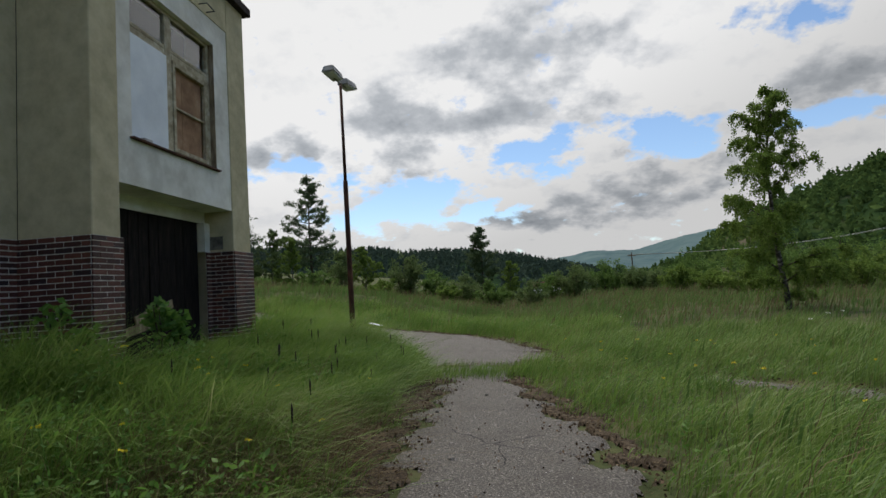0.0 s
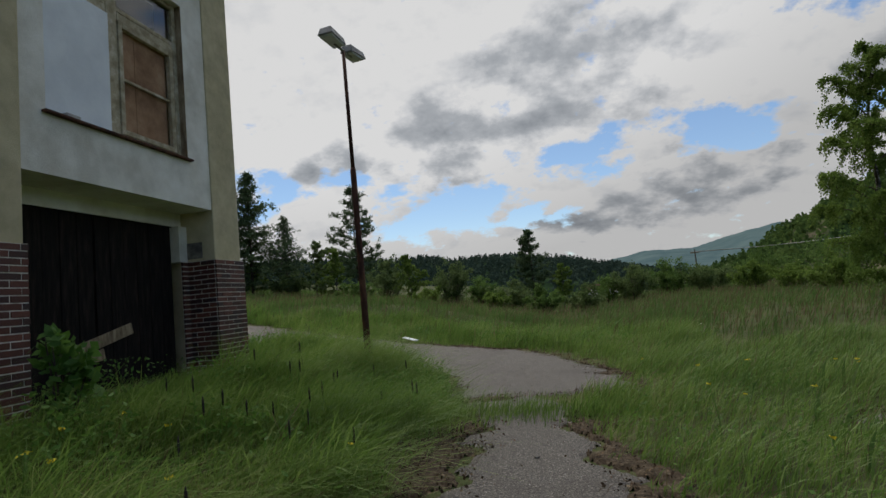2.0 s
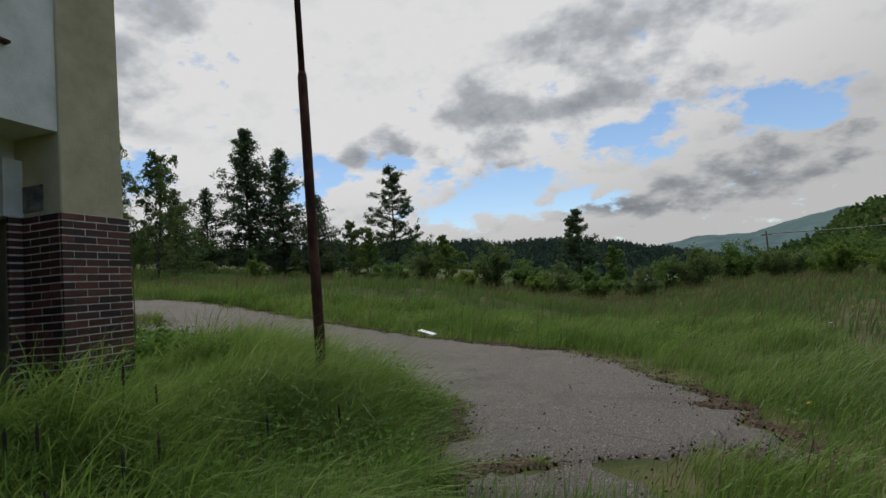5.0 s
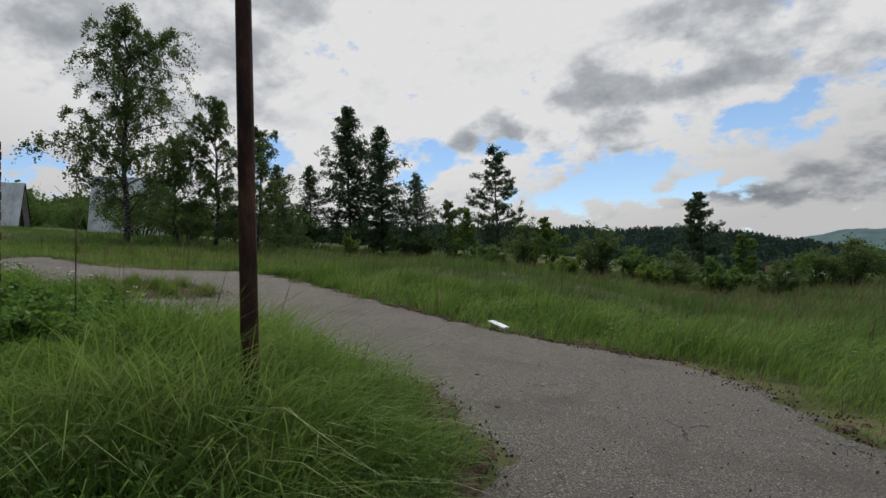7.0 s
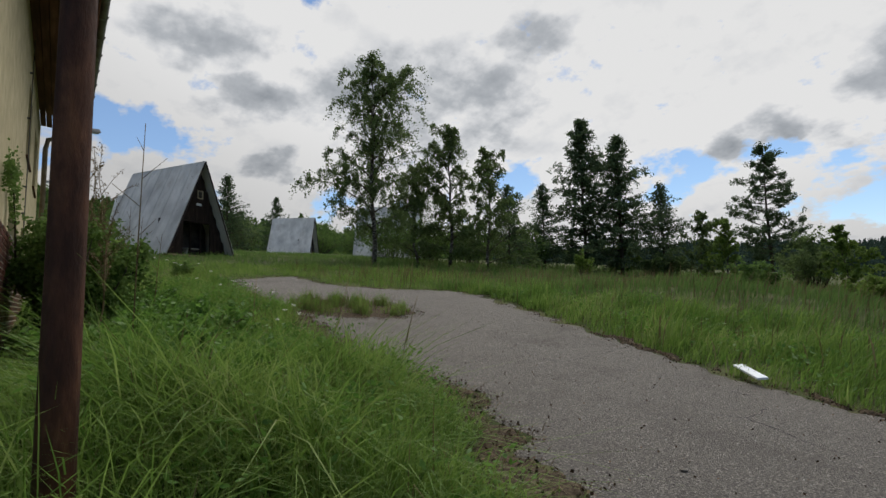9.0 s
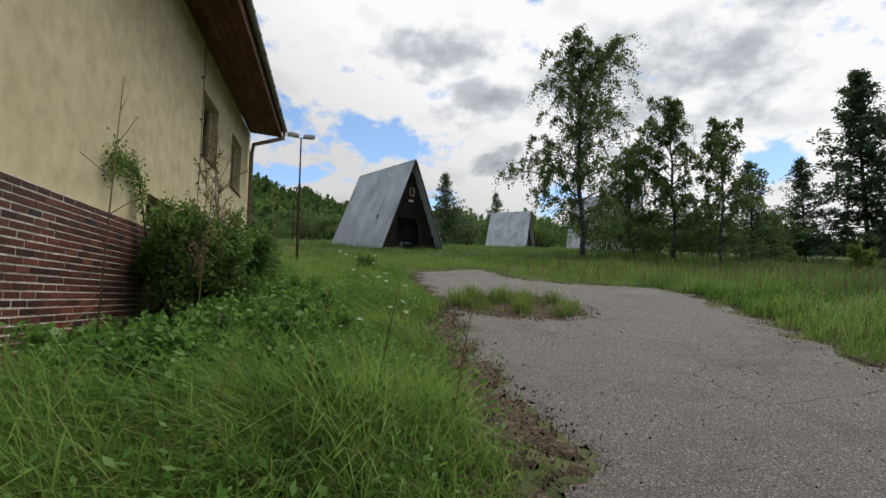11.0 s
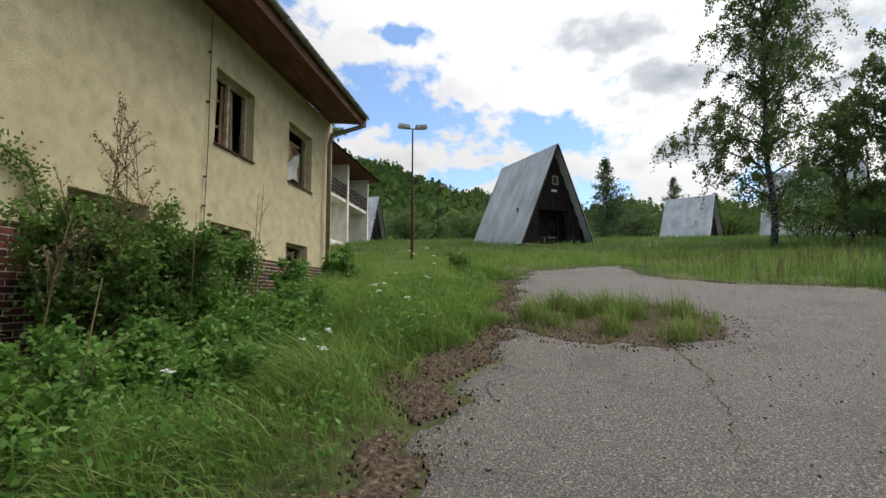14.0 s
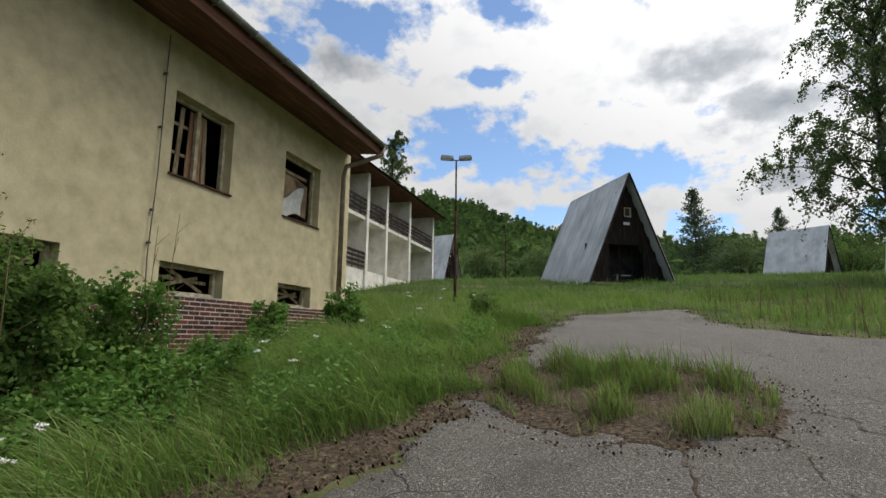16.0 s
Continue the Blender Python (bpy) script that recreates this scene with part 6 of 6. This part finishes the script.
c = pts[j] * (1 - (u - j))[:, None] + pts[j + 1] * (u - j)[:, None] + rs.normal(0, 1, (900, 3)) * np.array([0.13, 0.04, 0.10])
c[:, 1] = np.maximum(c[:, 1], NORTH + 0.03)
child("foliage", leaf_mesh("foliage", c, rs.uniform(0.03, 0.065, 900), M["bush_leaf"], rs, 0.4, 0.6), vine)

# cracks in the asphalt that run out from the weed island, filled with dark soil
for line in ([(-13.0, 18.55), (-12.95, 18.9), (-12.8, 19.12), (-12.5, 19.05), (-12.25, 19.18), (-11.9, 19.3), (-11.5, 19.35)], [(-11.95, 17.5), (-11.6, 17.62), (-11.1, 17.58), (-10.5, 17.6), (-10.0, 17.42), (-9.4, 17.37), (-9.0, 17.2), (-8.55, 17.12)],
             [(-12.2, 18.3), (-11.8, 18.42), (-11.3, 18.38), (-10.9, 18.5)], [(-14.9, 16.2), (-15.6, 16.35), (-16.4, 16.3), (-17.0, 16.5)]):
    xy = along([Vector((*q, 0)) for q in line], np.linspace(0, 1, len(line) * 7))
    wob = rs.normal(0, 0.026, (len(xy), 2))
    wide = (0.004 + 0.018 * rs.uniform(0, 1, len(xy)) ** 2) * np.linspace(1.3, 0.3, len(xy))
    d = np.gradient(xy[:, :2], axis=0)
    nrm = np.stack([-d[:, 1], d[:, 0]], -1) / (np.linalg.norm(d, axis=1, keepdims=True) + 1e-9)
    a, b = xy[:, :2] + wob + nrm * wide[:, None], xy[:, :2] + wob - nrm * wide[:, None]
    vs = [(q[0], q[1], float(height(q[0], q[1])) + 0.036) for pair in zip(a, b) for q in pair]
    fs = [(2 * i, 2 * i + 1, 2 * i + 3, 2 * i + 2) for i in range(len(xy) - 1)]
    tagged(new("crack", mesh_of("crack", vs, fs, M["litter"])), "crack in the asphalt filled with dark soil", "crack", group="cracks in the lane", kind="structure")

# stones and grit on the asphalt
gx2, gy2 = rs.uniform(-16, 1, 5000), rs.uniform(1, 21, 5000)
on = paved(gx2, gy2) < -0.05
gx2, gy2 = gx2[on], gy2[on]
tagged(new("grit", leaf_mesh("grit", np.stack([gx2, gy2, height(gx2, gy2) + 0.036], -1), rs.uniform(0.008, 0.03, len(gx2)), M["chip"], rs, 0.0, 0.8)), "loose grit and leaf scraps on the asphalt", "grit", kind="stuff")
px2, py2 = rs.uniform(-15, 0.5, 9000), rs.uniform(2, 20.5, 9000)
on = paved(px2, py2) < -0.08
px2, py2 = px2[on], py2[on]
flat = np.stack([px2, py2, height(px2, py2) + 0.034], -1)
tagged(new("chippings", leaf_mesh("chippings", flat, rs.uniform(0.006, 0.017, len(px2)), M["concrete"], rs, 0.0, 0.9)), "pale stone chippings worn out of the asphalt", "grit", kind="stuff")
for i, (x, y, s) in enumerate(((-2.6, 13.72, 0.03), (-0.55, 4.6, 0.03), (-0.9, 6.4, 0.025), (-8.4, 15.6, 0.02), (-3.4, 15.0, 0.025), (-0.35, 7.5, 0.03))):
    bm = bmesh.new()
    bmesh.ops.create_icosphere(bm, subdivisions=1, radius=s)
    for v in bm.verts:
        v.co = Vector((v.co.x * 1.3, v.co.y, v.co.z * 0.6)) * (1 + 0.3 * noise.noise(v.co * 30 + Vector((i, 0, 0))))
    ob = part("stone", bm, M["render_grey"])
    ob.matrix_world = pose(x, y, float(height(x, y)) + 0.03 + s * 0.4, 0, 0, i * 50)
    tagged(ob, "small pale stone lying on the asphalt", "stone", group="stones on the lane")

# overhead line across the valley field
for i, (x, y) in enumerate(((14.5, 62.0), (62.0, 92.0))):
    z = float(height(x, y))
    up = thing("utility_pole", (x, y, z - 0.1), 20, label="slim wooden utility pole with a cross arm", category="utility pole", group="utility poles")
    tubes("pole", [([(0, 0, 0), (0, 0, 4.4 + 4 * i)], [0.09, 0.06])], M["bark"], up, 8)
    boxed("cross_arm", (-0.5, -0.04, 4.0 + 4 * i), (0.5, 0.04, 4.1 + 4 * i), M["old_wood"], up)
for off in (-0.45, 0.45):
    a, c2 = Vector((14.5 + off, 62, float(height(14.5, 62)) + 4.05)), Vector((62 + off, 92, float(height(62, 92)) + 8.05))
    pts = [a.lerp(c2, s) - Vector((0, 0, 1.6 * 4 * s * (1 - s) * 0.5)) for s in np.linspace(0, 1, 9)]
    tagged(tubes("power_line", [(pts, 0.03)], M["concrete"], None, 4), "pale overhead power line over the scrub", "cable", group="power lines")

# far village: small pale houses in the valley
for i in range(9):
    bearing, dist = 3.6 + i * 0.45, 330 + 25 * (i % 3)
    x, y = dist * math.sin(radians(bearing)), dist * math.cos(radians(bearing))
    hz = float(height(x, y))
    far_house = thing("house", (x, y, hz), 20 * i, label="small pale village house far down the valley", category="house", group="village houses")
    boxed("wall", (-4, -3, -3), (4, 3, 5.5), M["white"], far_house, 0.0)
    bm = bmesh.new()
    rv = [bm.verts.new(q) for q in ((-4.3, -3.4, 5.5), (4.3, -3.4, 5.5), (4.3, 3.4, 5.5), (-4.3, 3.4, 5.5), (-4.3, 0, 8.2), (4.3, 0, 8.2))]
    for f in ((0, 1, 5, 4), (2, 3, 4, 5), (0, 4, 3), (1, 2, 5), (3, 2, 1, 0)):
        bm.faces.new([rv[q] for q in f])
    part("roof", bm, M["rust"], far_house)

# ---- bricks of the plinth ----
brickwork((FRONT, 9.884), (0, 1), (1, 0), 0.775, 0.2, 2.46, (0, 1, 0.7))
brickwork((FRONT, 9.92), (-1, 0), (0, -1), 0.49, 0.2, 2.46, (0, 1, 0.7))
brickwork((-5.72, 9.735), (0, 1), (1, 0), 0.15, 0.2, 2.46)
brickwork((FRONT, 6.244), (0, 1), (1, 0), 0.575, 0.2, 2.46, (0, 1, 0.7))
brickwork((FRONT, 6.28), (-1, 0), (0, -1), 1.05, 0.2, 2.46, (0, 2, 0.9))
brickwork((EAST, 6.25), (0, -1), (1, 0), 5.0, 0.2, 2.46)
brickwork((FRONT, NORTH), (-1, 0), (0, 1), 14.6, 0.2, 2.385, (2.8, 5.6, 0.9))
